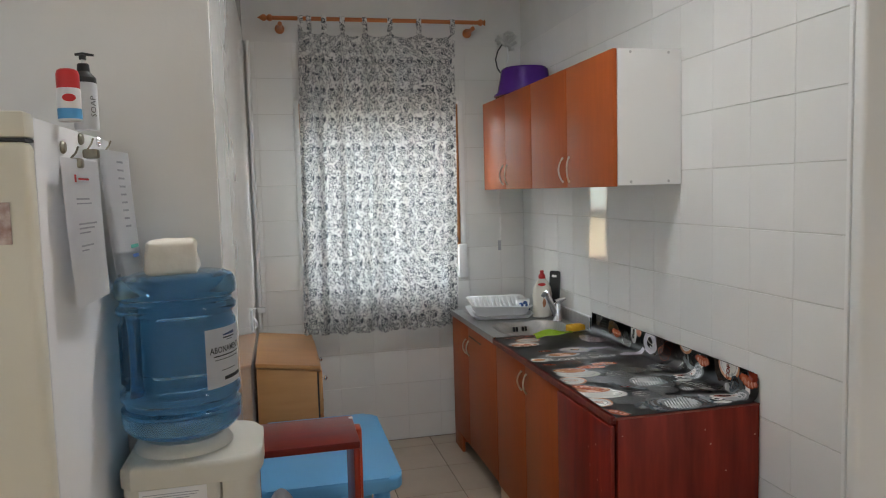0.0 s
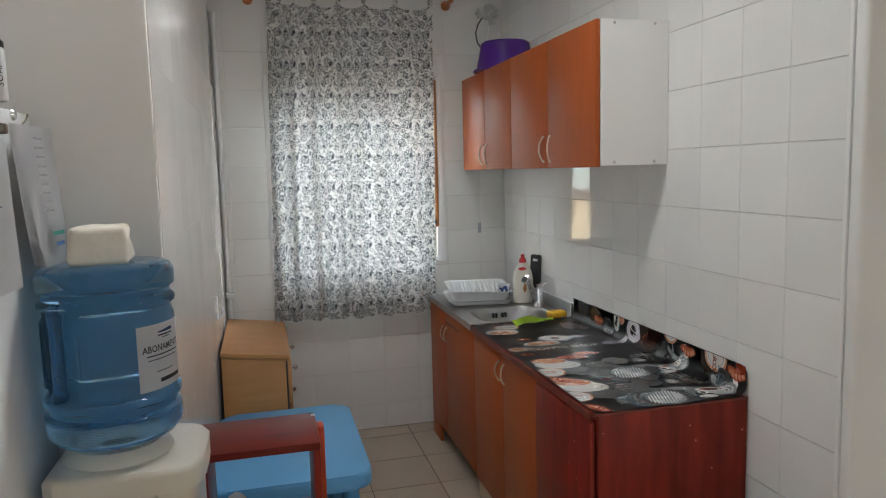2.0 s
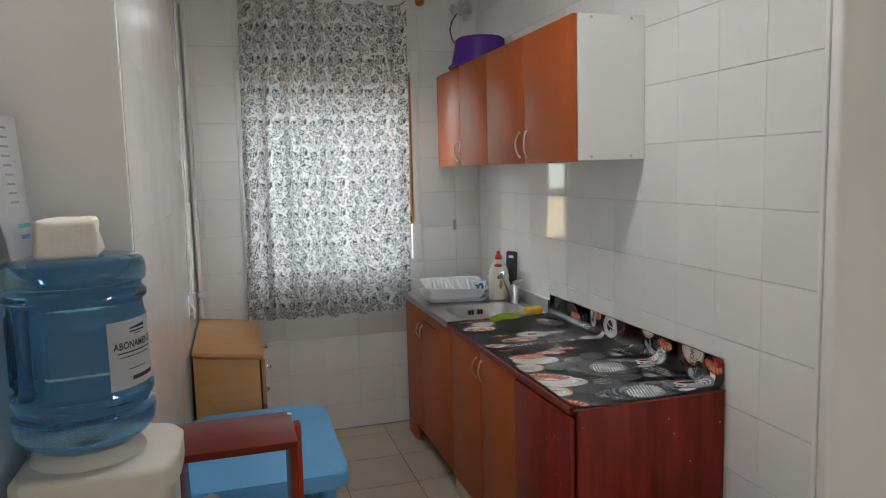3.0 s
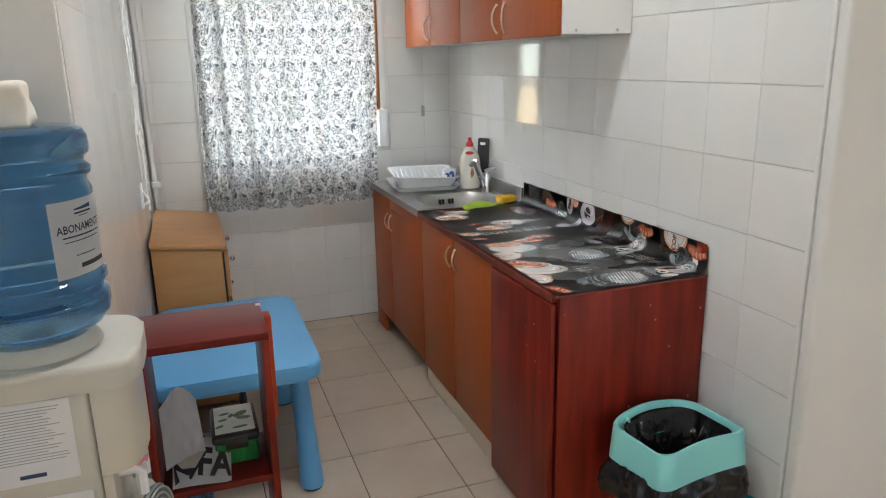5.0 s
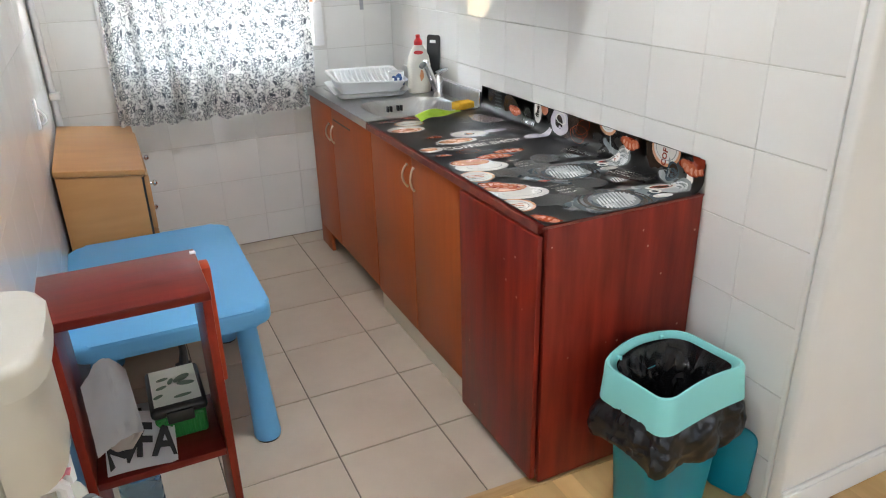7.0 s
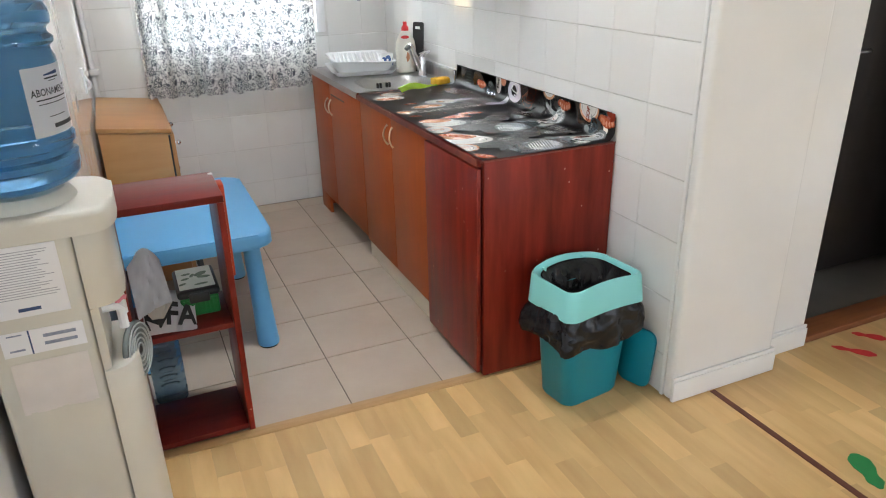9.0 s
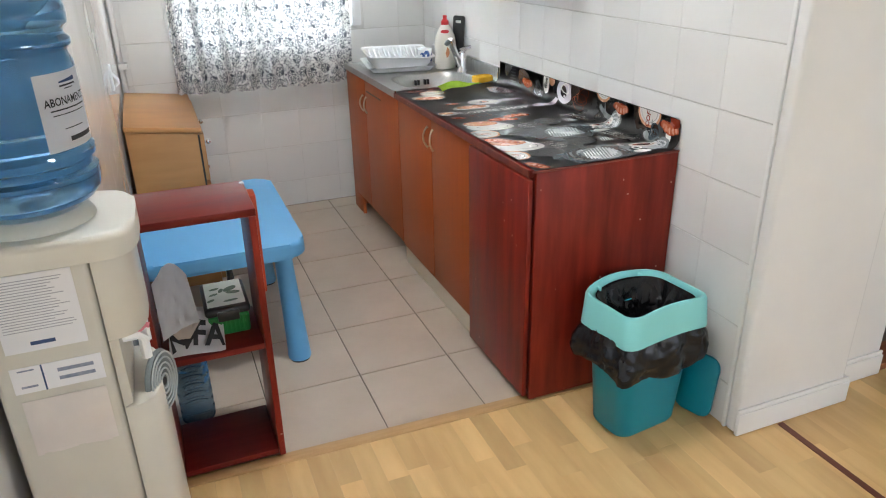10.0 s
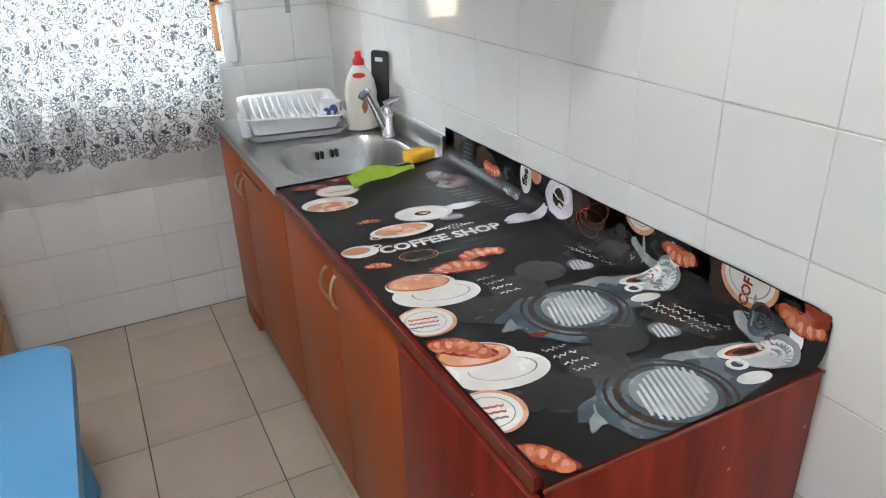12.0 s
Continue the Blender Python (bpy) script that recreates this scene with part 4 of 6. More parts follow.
cable = thing("taped_cable", (1.5, YB, 2.3), "loose cable ends wrapped in white tape on the wall", "cable")
bm = bmesh.new()
for k in range(5):
    pts = [(1.44 + 0.018 * i + 0.012 * math.sin(2.1 * i + k), YB - 0.02 - 0.012 * math.cos(1.7 * i + 2 * k), 2.37 + 0.03 * math.sin(0.9 * i + k) + 0.012 * k) for i in range(7)]
    tube(pts, 0.009, 7, bm=bm)
part("tape_bundle", bm, surface("grey_tape", (0.5, 0.5, 0.49), (0.66, 0.66, 0.65), 20, rough=0.6), cable)
part("black_lead", tube([(1.47, YB - 0.02, 2.37), (1.44, YB - 0.03, 2.33), (1.425, YB - 0.03, 2.28), (1.435, YB - 0.03, 2.23), (1.455, YB - 0.03, 2.2)], 0.004, 6), BLACK, cable, "black lead")
part("white_lead", tube([(1.5, YB - 0.02, 2.37), (1.505, YB - 0.03, 2.3), (1.49, YB - 0.03, 2.24), (1.47, YB - 0.03, 2.2)], 0.004, 6), WHITE_PLASTIC, cable, "white lead")

pipe = thing("corner_pipe", (0.0, YB - 0.03, 0), "white painted pipe in the tiled corner", "pipe")
part("pipe_run", tube([(-0.013, YB - 0.016, 0.002), (-0.013, YB - 0.016, TILE_TOP)], 0.0135, 12), MELAMINE, pipe)
part("clamp", box(-0.028, 0.016, YB - 0.052, YB - 0.001, 0.84, 0.87, 0.004), MELAMINE, pipe)
latch = thing("wall_hook", (XL, 3.5, 0.9), "white plastic hook on the tiled wall", "hook")
part("plate", box(XL, XL + 0.008, 3.46, 3.5, 0.885, 0.985, 0.003), WHITE_PLASTIC, latch)
part("hook", tube([(XL + 0.008, 3.48, 0.95), (XL + 0.025, 3.48, 0.925), (XL + 0.025, 3.48, 0.91), (XL + 0.012, 3.48, 0.9)], 0.005, 8), WHITE_PLASTIC, latch)
solid("tile_sticker", box(1.425, 1.445, YB - 0.0015, YB - 0.0002, 1.13, 1.19, 0.0005, 1), GREY_INK, "faded grey sticker on the wall tiles", "sticker", origin=(1.435, YB, 1.13))

# ---- base cabinets, worktop and sink ----
KX, KT = 1.083, 0.80
SINK_Y, CTR_Y = 3.335, 2.094


def base_doors(ob, y0, y1, mid, z0, hz0, hz1):
    for a, b, hy, s_ in ((y0 + 0.0015, mid - 0.0015, mid - 0.028, -0.008), (mid + 0.0015, y1 - 0.0015, mid + 0.028, 0.008)):
        d = part("door", box(KX + 0.004, KX + 0.021, a, b, z0, KT - 0.032, 0.003), ORANGE, ob, "orange cherry door")
        part("handle", bow_handle(KX + 0.004, hy, hz0, hz1, s_), HANDLE, d, "bowed satin metal handle")


unit = thing("base_cabinet", (1.35, 2.92, 0), "orange cherry base cabinet with a white plinth, shut", "cabinet", "base cabinets")
part("body", box(KX + 0.023, XR - 0.004, 2.527, 3.316, 0.09, KT - 0.028), MELAMINE, unit)
part("plinth", box(KX + 0.014, KX + 0.03, 2.527, 3.317, 0.0, 0.088, 0.002), surface("beige_plinth", (0.68, 0.6, 0.48), (0.74, 0.66, 0.54), 6, rough=0.5), unit, "beige plinth board")
base_doors(unit, 2.526, 3.318, 2.922, 0.088, 0.652, 0.735)

unit = thing("sink_cabinet", (1.35, 3.74, 0), "orange cherry sink cabinet with an open foot, shut", "cabinet", "base cabinets")
for a in (3.32, 4.152):
    part("side_panel", box(KX + 0.023, XR - 0.004, a, a + 0.016, 0.0, KT - 0.15), ORANGE, unit)
part("floor_panel", box(KX + 0.023, XR - 0.013, 3.337, 4.151, 0.1, 0.116), ORANGE, unit)
part("back_panel", box(XR - 0.012, XR - 0.005, 3.337, 4.151, 0.1, KT - 0.2), ORANGE, unit)
base_doors(unit, 3.32, 4.17, 3.83, 0.098, 0.61, 0.69)
part("far_foot", box(KX + 0.004, KX + 0.021, 4.0, 4.169, 0.0, 0.097, 0.003), ORANGE, unit)
part("slot", box(KX + 0.001, KX + 0.005, 3.57, 3.8, 0.716, 0.721), BLACK, unit, "dark seam of the upper panel")

unit = thing("corner_cabinet", (1.35, 2.31, 0), "dark red stained wooden cabinet, scratched, with one door", "cabinet")
part("body", box(KX + 0.03, XR - 0.004, CTR_Y + 0.022, 2.522, 0.015, KT - 0.026), REDWOOD, unit)
part("side_panel", box(KX + 0.009, XR - 0.003, CTR_Y, CTR_Y + 0.02, 0.012, KT - 0.003, 0.003), REDWOOD, unit)
part("door", box(KX - 0.014, KX + 0.003, CTR_Y + 0.008, 2.523, 0.025, KT - 0.03, 0.004), REDWOOD, unit)
for x, y in ((KX + 0.03, CTR_Y + 0.02), (XR - 0.05, CTR_Y + 0.02), (KX + 0.03, 2.49), (XR - 0.05, 2.49)):
    part("foot", lathe([(0.014, 0), (0.016, 0.016)], (x, y, 0.0), 12), BLACK, unit)

worktop = thing("worktop", (1.34, 2.72, KT - 0.026), "worktop with a dark red edge under printed vinyl", "worktop")
part("board", box(KX - 0.004, XR - 0.003, CTR_Y + 0.0215, SINK_Y - 0.002, KT - 0.027, KT - 0.0035, 0.003), REDTOP, worktop)

WORN_EDGE = surface("worn_mahogany_edge", (0.11, 0.014, 0.009), (0.2, 0.05, 0.03), 30, rough=0.4, specks=(0.34, 0.2, 0.14), speck_scale=60, speck_size=0.2)
part("front_edging", box(KX - 0.0075, KX - 0.0042, CTR_Y + 0.0215, SINK_Y - 0.002, KT - 0.026, KT - 0.002, 0.001, 1), WORN_EDGE, worktop, "worn dark red edging")
part("end_edging", box(KX - 0.0075, XR - 0.004, CTR_Y - 0.0035, CTR_Y - 0.0005, KT - 0.007, KT - 0.001, 0.001, 1), WORN_EDGE, worktop, "worn dark red edging")

vinyl = thing("vinyl_covering", (1.34, 2.72, KT), "glossy black vinyl covering printed with coffee cups and pastries", "table covering")
VR = 0.035


def vinyl_at(x, y, lift=0.0):
    """x runs over the top and on up the wall round a soft bend."""
    bend = XR - 0.006 - VR
    if x <= bend:
        return Vector((x, y, KT + lift))
    a = (x - bend) / VR
    if a <= math.pi / 2:
        return Vector((bend + (VR - lift) * math.sin(a), y, KT + VR - (VR - lift) * math.cos(a)))
    return Vector((XR - 0.006 - lift, y, KT + VR + (x - bend) - VR * math.pi / 2))


VX1 = XR - 0.006 - VR + VR * math.pi / 2 + 0.057


def vinyl_sheet(u, v):
    y = CTR_Y + 0.002 + (SINK_Y - CTR_Y - 0.006) * v
    x = KX + 0.004 + (VX1 - KX - 0.004) * u
    over = max(0.0, (CTR_Y + 0.03 - y) / 0.028)
    top = VX1 - 0.014 * over ** 3
    p = vinyl_at(min(x, top), y)
    p.z += 0.0012 * noise.noise(Vector((x * 9, y * 9, 0)))
    return p


part("sheet", sheet(60, 50, vinyl_sheet, 0.0012), VINYL, vinyl)
LIFT = [0.0018]


def printed(name, cx, cy, rx, ry, mat, turn=0.0, n=28, inner=0.0, wob=0.0, a0=0.0, a1=360.0):
    """A flat printed shape on the vinyl: an ellipse or a ring, that follows the bend up the wall."""
    LIFT[0] += 0.000005
    own = bmesh.new()
    t = radians(turn)
    full = a1 - a0 >= 360

    def at_(k, a):
        w = 1 + wob * math.sin(3 * a + cx * 40) + 0.5 * wob * math.sin(7 * a + cy * 60)
        px, py = k * rx * w * math.cos(a), k * ry * w * math.sin(a)
        x, y = cx + px * math.cos(t) - py * math.sin(t), cy + px * math.sin(t) + py * math.cos(t)
        return vinyl_at(min(max(x, KX + 0.006), VX1 - 0.001), min(max(y, CTR_Y + 0.003), SINK_Y - 0.006), LIFT[0])
    steps = [inner + (1 - inner) * i / 4 for i in range(5)]
    rings = []
    for k in steps:
        rings.append([own.verts.new(at_(max(k, 0.001), radians(a0 + (a1 - a0) * i / n))) for i in range(n if full else n + 1)])
    for p, q in zip(rings, rings[1:]):
        for i in range(n):
            j = (i + 1) % len(p)
            if p[i] is not p[j]:
                own.faces.new((p[i], p[j], q[j], q[i]))
    return part(name, own, mat, vinyl)


def printed_bar(x0, y0, x1, y1, w, mat=None, script=0.0):
    """A printed stroke; with script it wavers like handwriting."""
    LIFT[0] += 0.000005
    d = Vector((x1 - x0, y1 - y0, 0))
    n = max(6, int(d.length / 0.0015)) if script else 6
    d.normalize()
    sd = Vector((-d.y, d.x, 0))
    ph = (x0 * 37 + y0 * 91) % 6.0

    def at_(a, b):
        off = w / 2 * (2 * b - 1) + script * math.sin(a * n * 0.95 + ph) * (0.7 + 0.5 * math.sin(a * 9 + ph))
        return vinyl_at(min(max(x0 + (x1 - x0) * a + sd.x * off, KX + 0.006), VX1 - 0.001), min(max(y0 + (y1 - y0) * a + sd.y * off, CTR_Y + 0.003), SINK_Y - 0.006), LIFT[0])
    return part("printed_line", sheet(n, 1, at_), mat or P_WHITE, vinyl)


def croissant(cx, cy, k, turn):
    """A printed croissant: dark ends, a redder body in rolls and glossy ridges."""
    t0 = radians(turn)

    def spot(q, side=0.0):
        bow = 0.022 * k * (q * q - 0.3) + side
        return cx + 0.062 * k * q * math.cos(t0) + bow * math.sin(t0), cy + 0.062 * k * q * math.sin(t0) - bow * math.cos(t0)
    for q, a, b in ((-0.6, 0.036, 0.02), (0.6, 0.036, 0.02), (0.0, 0.054, 0.031)):
        printed("printed_pastry", *spot(q, 0.003 * k), a * k, b * k, P_RED, turn=turn + 24 * q, wob=0.04)
    for q in (-0.72, -0.4, 0.0, 0.4, 0.72):
        w = 1 - 0.45 * q * q
        printed("printed_roll", *spot(q, -0.001 * k), 0.019 * k, 0.027 * k * w, P_BROWN, turn=turn - 30 * q + 10, n=18, wob=0.05)
        printed("printed_gloss", *spot(q - 0.03, -0.006 * k), 0.0075 * k, 0.015 * k * w, P_TAN, turn=turn - 30 * q + 10, n=14, wob=0.12)


def chalk_text(cx, cy, w, h, turn, rows, board=True):
    """A chalkboard with lines of white script that cannot be read."""
    if board:
        t0 = radians(turn)
        LIFT[0] += 0.000005
        own = sheet(6, 6, lambda a, b: vinyl_at(cx + (a - 0.5) * w * math.cos(t0) - (b - 0.5) * h * math.sin(t0), max(cy + (a - 0.5) * w * math.sin(t0) + (b - 0.5) * h * math.cos(t0), CTR_Y + 0.004), LIFT[0]))
        part("printed_board", own, P_BOARD, vinyl)
    t0 = radians(turn)
    for i in range(rows):
        off = (0.32 - 0.64 * i / max(1, rows - 1)) * h
        x = -0.36 * w + 0.06 * w * i
        for k in range(3):
            ln = random.uniform(0.12, 0.24) * w
            a, b = x, min(x + ln, 0.42 * w)
            if b - a > 0.05 * w:
                printed_bar(cx + a * math.cos(t0) - off * math.sin(t0), cy + a * math.sin(t0) + off * math.cos(t0), cx + b * math.cos(t0) - off * math.sin(t0), cy + b * math.sin(t0) + off * math.cos(t0), 0.0022, script=0.0022)
            x = b + 0.04 * w


def script(x0, y0, x1, y1, w=0.003, amp=0.0045, mat=None):
    """A line of unreadable chalk script, broken into words."""
    n_words, q = 3, 0.0
    for k in range(n_words):
        ln = (0.38, 0.22, 0.27)[k]
        a, b_ = q, min(1.0, q + ln)
        printed_bar(x0 + (x1 - x0) * a, y0 + (y1 - y0) * a, x0 + (x1 - x0) * b_, y0 + (y1 - y0) * b_, w, mat, script=amp)
        q = b_ + 0.06


def coffee_motif(dx, dy):
    """One repeat of the vinyl's picture: cup and saucer, label, sieve, jug and chalk writing."""
    def e(name, x, y, *rest, **kw):
        if CTR_Y - 0.03 < y + dy < SINK_Y:
            printed(name, x + dx, y + dy, *rest, **kw)

    def bar(x0, y0, x1, y1, *rest, **kw):
        if min(y0, y1) + dy > CTR_Y + 0.006:
            printed_bar(x0 + dx, y0 + dy, x1 + dx, y1 + dy, *rest, **kw)
    # cloth and shade round the sieve
    e("printed_shade", 1.25, 2.5, 0.12, 0.05, P_BOARD, turn=-20, wob=0.1)
    e("printed_cloth", 1.285, 2.455, 0.06, 0.03, P_SLATE, turn=20, wob=0.16)
    e("printed_cloth", 1.262, 2.44, 0.04, 0.016, P_GREY, turn=35, wob=0.2)
    e("printed_cloth", 1.475, 2.475, 0.075, 0.024, P_GREY, turn=-5, wob=0.2)
    e("printed_cloth", 1.47, 2.42, 0.06, 0.05, P_SLATE, turn=-30, wob=0.12)
    e("printed_tray", 1.362, 2.418, 0.108, 0.1, P_SLATE, turn=-25, wob=0.03)
    e("printed_sieve", 1.372, 2.425, 0.098, 0.09, P_DARK, turn=-22)
    e("printed_sieve", 1.372, 2.425, 0.092, 0.084, P_SLATE, turn=-22)
    e("printed_sieve", 1.373, 2.425, 0.084, 0.077, P_DARK, turn=-22)
    e("printed_sieve", 1.376, 2.427, 0.074, 0.068, P_SLATE, turn=-22)
    e("printed_sieve", 1.378, 2.428, 0.063, 0.058, P_GREY, turn=-22)
    for k in range(11):
        o = -0.052 + 0.0104 * k
        half = 0.054 * math.sqrt(max(0.0, 1 - (o / 0.06) ** 2))
        y0, y1 = max(2.428 - half + dy, CTR_Y + 0.005), 2.428 + half + dy
        if y1 > y0:
            printed_bar(1.378 + o - 0.36 * half + dx, y0, 1.378 + o + 0.36 * half + dx, y1, 0.0052, P_STRIPE)
    # a faded smaller sieve and a dark one
    e("printed_shade", 1.405, 2.58, 0.05, 0.045, P_BOARD, turn=-20)
    e("printed_shade", 1.33, 2.545, 0.055, 0.045, P_BOARD, turn=-20)
    e("printed_sieve", 1.487, 2.562, 0.027, 0.021, P_GREY, turn=-50)
    for k in range(5):
        o = -0.018 + 0.009 * k
        half = 0.02 * math.sqrt(max(0.0, 1 - (o / 0.026) ** 2))
        bar(1.487 + o - 0.36 * half, 2.562 - half, 1.487 + o + 0.36 * half, 2.562 + half, 0.004, P_STRIPE)
    # cup and saucer, with a round label
    e("printed_saucer", 1.187, 2.6, 0.084, 0.05, P_WHITE, turn=-14)
    e("printed_saucer", 1.196, 2.6, 0.056, 0.03, P_GREY, turn=-14, inner=0.95)
    e("printed_cup", 1.176, 2.648, 0.068, 0.04, P_WHITE, turn=-16)
    e("printed_crema", 1.174, 2.655, 0.062, 0.032, P_BROWN, turn=-16)
    e("printed_crema", 1.175, 2.656, 0.057, 0.028, P_COFFEE, turn=-16, wob=0.03)
    e("printed_crema", 1.19, 2.662, 0.026, 0.01, P_TAN, turn=-10, wob=0.1)
    e("printed_label", 1.126, 2.518, 0.053, 0.05, P_COFFEE, turn=-24)
    e("printed_label", 1.124, 2.518, 0.047, 0.045, P_WHITE, turn=-24)
    e("printed_ring", 1.124, 2.518, 0.037, 0.035, P_GREY, turn=-24, inner=0.95)
    for k in range(3):
        bar(1.098 - 0.004 * k, 2.522 - 0.0125 * k + 0.012, 1.15 - 0.004 * k, 2.51 - 0.0125 * k + 0.012, 0.005, P_BROWN if k < 2 else P_GREY, script=0.0015)
    # four short chalk lines beside the cup
    for k in range(4):
        x, y = 1.276 + 0.004 * k, 2.608 - 0.0225 * k
        bar(x, y, x + 0.026, y - 0.002, 0.0036, P_WHITE, script=0.0042)
        bar(x + 0.03, y - 0.002, x + 0.043, y - 0.003, 0.0036, P_WHITE, script=0.0036)
    # white script on a slate
    if 2.5 + dy > CTR_Y + 0.03:
        chalk_text(1.545 + dx, 2.575 + dy, 0.13, 0.08, -68, 0)
        for k in range(3):
            script(1.515 + 0.022 * k + dx, 2.65 - 0.016 * k + dy, 1.545 + 0.02 * k + dx, 2.52 - 0.006 * k + dy)
    # jug of coffee with a spoon
    e("printed_bag", 1.607, 2.478, 0.05, 0.02, P_GREY, turn=75, wob=0.06)
    e("printed_bag", 1.628, 2.468, 0.05, 0.024, P_BOARD, turn=80, wob=0.06)
    e("printed_jug", 1.575, 2.425, 0.052, 0.036, P_GREY, turn=-12, wob=0.04)
    e("printed_jug", 1.566, 2.43, 0.05, 0.033, P_STRIPE, turn=-12, wob=0.04)
    e("printed_jug", 1.55, 2.452, 0.048, 0.019, P_WHITE, turn=-12)
    e("printed_coffee", 1.551, 2.452, 0.036, 0.0115, P_RED, turn=-12)
    e("printed_coffee", 1.555, 2.45, 0.028, 0.007, P_DARK, turn=-12)
    e("printed_spout", 1.627, 2.412, 0.03, 0.012, P_WHITE, turn=15)
    e("printed_spoon", 1.512, 2.432, 0.018, 0.015, P_WHITE, turn=-10, inner=0.55)
    e("printed_spoon", 1.507, 2.395, 0.03, 0.014, P_WHITE, turn=-8)


# the rear lip's dark ground
for k in range(9):
    printed("printed_shade", 1.60 + 0.03 * (k % 3), 2.16 + 0.135 * k, 0.05, 0.03, (P_BOARD, P_DARK, P_BOARD)[k % 3], turn=40 * k, wob=0.16)
printed("printed_shade", 1.5, 3.15, 0.05, 0.08, P_PLUM, turn=10, wob=0.1)
coffee_motif(0.0, 0.0)
croissant(1.345, 2.708, 0.78, -6)
croissant(1.275, 2.674, 0.85, -12)
coffee_motif(-0.03, -0.268)
croissant(1.136, 2.412, 0.85, -44)
croissant(1.105, 2.137, 0.7, -52)
printed("printed_pastry", 1.27, 2.385, 0.018, 0.008, P_RED, turn=-15, wob=0.2)
# where one length of the vinyl overlaps the other
for a, b in (((1.1, 2.472), (1.245, 2.383)), ((1.245, 2.383), (1.4, 2.337)), ((1.4, 2.337), (1.575, 2.352))):
    printed_bar(*a, *b, 0.0016, P_SLATE)
# pastries and labels up the lip
croissant(1.638, 2.4, 0.62, 88)
croissant(1.628, 2.143, 0.66, 84)
printed("printed_pastry", 1.652, 2.118, 0.026, 0.02, P_RED, turn=70, wob=0.1)
for y, rs, ry in ((2.246, 0.05, 0.058), (2.508, 0.034, 0.042)):
    s0 = 1.656 if y < 2.4 else 1.672
    printed("printed_label", s0, y, rs, ry, P_COFFEE)
    printed("printed_label", s0 + 0.003, y, rs - 0.007, ry - 0.008, P_WHITE)
    printed("printed_ring", s0 + 0.003, y, rs - 0.014, ry - 0.016, P_GREY, inner=0.94)
printed("printed_stalk", 1.607, 2.225, 0.03, 0.005, P_GREY, turn=8)
printed("printed_stalk", 1.612, 2.49, 0.03, 0.004, P_GREY, turn=8)
printed("printed_sieve", 1.597, 2.21, 0.032, 0.024, P_SLATE, turn=10)
printed("printed_sieve", 1.6, 2.208, 0.024, 0.018, P_DARK, turn=10)
# the heading and what is printed round it, at the sink's end
printed("printed_label", 1.212, 3.222, 0.058, 0.042, P_COFFEE, turn=-12)
printed("printed_label", 1.212, 3.222, 0.053, 0.037, P_WHITE, turn=-12)
printed_bar(1.18, 3.222, 1.245, 3.214, 0.005, P_GREY, script=0.003)
printed("printed_saucer", 1.165, 3.142, 0.07, 0.048, P_WHITE, turn=-10)
printed("printed_cup", 1.162, 3.128, 0.058, 0.03, P_COFFEE, turn=-10)
printed("printed_crema", 1.168, 3.133, 0.04, 0.016, P_TAN, turn=-10, wob=0.08)
printed("printed_pastry", 1.16, 3.285, 0.05, 0.016, P_RED, turn=-8, wob=0.15)
printed("printed_pastry", 1.27, 3.3, 0.06, 0.014, P_RED, turn=-8, wob=0.15)
printed("printed_plate", 1.338, 2.968, 0.07, 0.046, P_LILAC, turn=-12)
printed("printed_plate", 1.336, 2.97, 0.062, 0.038, P_WHITE, turn=-12)
printed("printed_plate", 1.335, 2.968, 0.02, 0.013, P_DARK, turn=-12)
printed("printed_plate", 1.338, 2.969, 0.012, 0.007, P_COFFEE, turn=-12)
printed("printed_napkin", 1.44, 2.965, 0.045, 0.018, P_LILAC, turn=-4, wob=0.1)
printed("printed_napkin", 1.385, 2.912, 0.028, 0.014, P_GREY, turn=-4, wob=0.1)
printed("printed_saucer", 1.252, 2.902, 0.074, 0.036, P_WHITE, turn=-6)
printed("printed_cup", 1.252, 2.906, 0.062, 0.026, P_COFFEE, turn=-6)
printed("printed_handle", 1.185, 2.892, 0.014, 0.012, P_WHITE, turn=-20, inner=0.6)
croissant(1.205, 2.985, 0.42, -8)
printed("printed_cup", 1.128, 2.842, 0.04, 0.03, P_WHITE, turn=-10)
printed("printed_cup", 1.122, 2.848, 0.03, 0.018, P_COFFEE, turn=-10)
printed("printed_handle", 1.168, 2.85, 0.012, 0.01, P_WHITE, turn=-20, inner=0.6)
croissant(1.135, 2.76, 0.42, -20)
printed("printed_ring", 1.228, 2.764, 0.042, 0.026, P_COFFEE, turn=-12, inner=0.95)
printed("printed_ring", 1.228, 2.764, 0.034, 0.02, P_BROWN, turn=-12, inner=0.93)
bm = words("COFFEE SHOP", 0.046, pose(1.308, 2.815, KT + 0.0044, 0, 0, -2), 0.0016)
part("lettering", bm, P_WHITE, vinyl, "white printed letters")
printed_bar(1.315, 2.862, 1.41, 2.858, 0.005, script=0.0095)
printed_bar(1.335, 2.776, 1.39, 2.774, 0.003, P_GREY, script=0.004)
printed_bar(1.2, 2.748, 1.46, 2.752, 0.0018, P_GREY)
for k in range(9):
    printed_bar(1.445 + 0.009 * k, 3.065 - 0.022 * k, 1.5 + 0.007 * k, 3.06 - 0.022 * k, 0.0024, P_STRIPE, script=0.0018)
for k in range(5):
    printed_bar(1.365 + 0.006 * k, 3.2 - 0.018 * k, 1.415 + 0.004 * k, 3.195 - 0.018 * k, 0.0024, P_GREY, script=0.002)
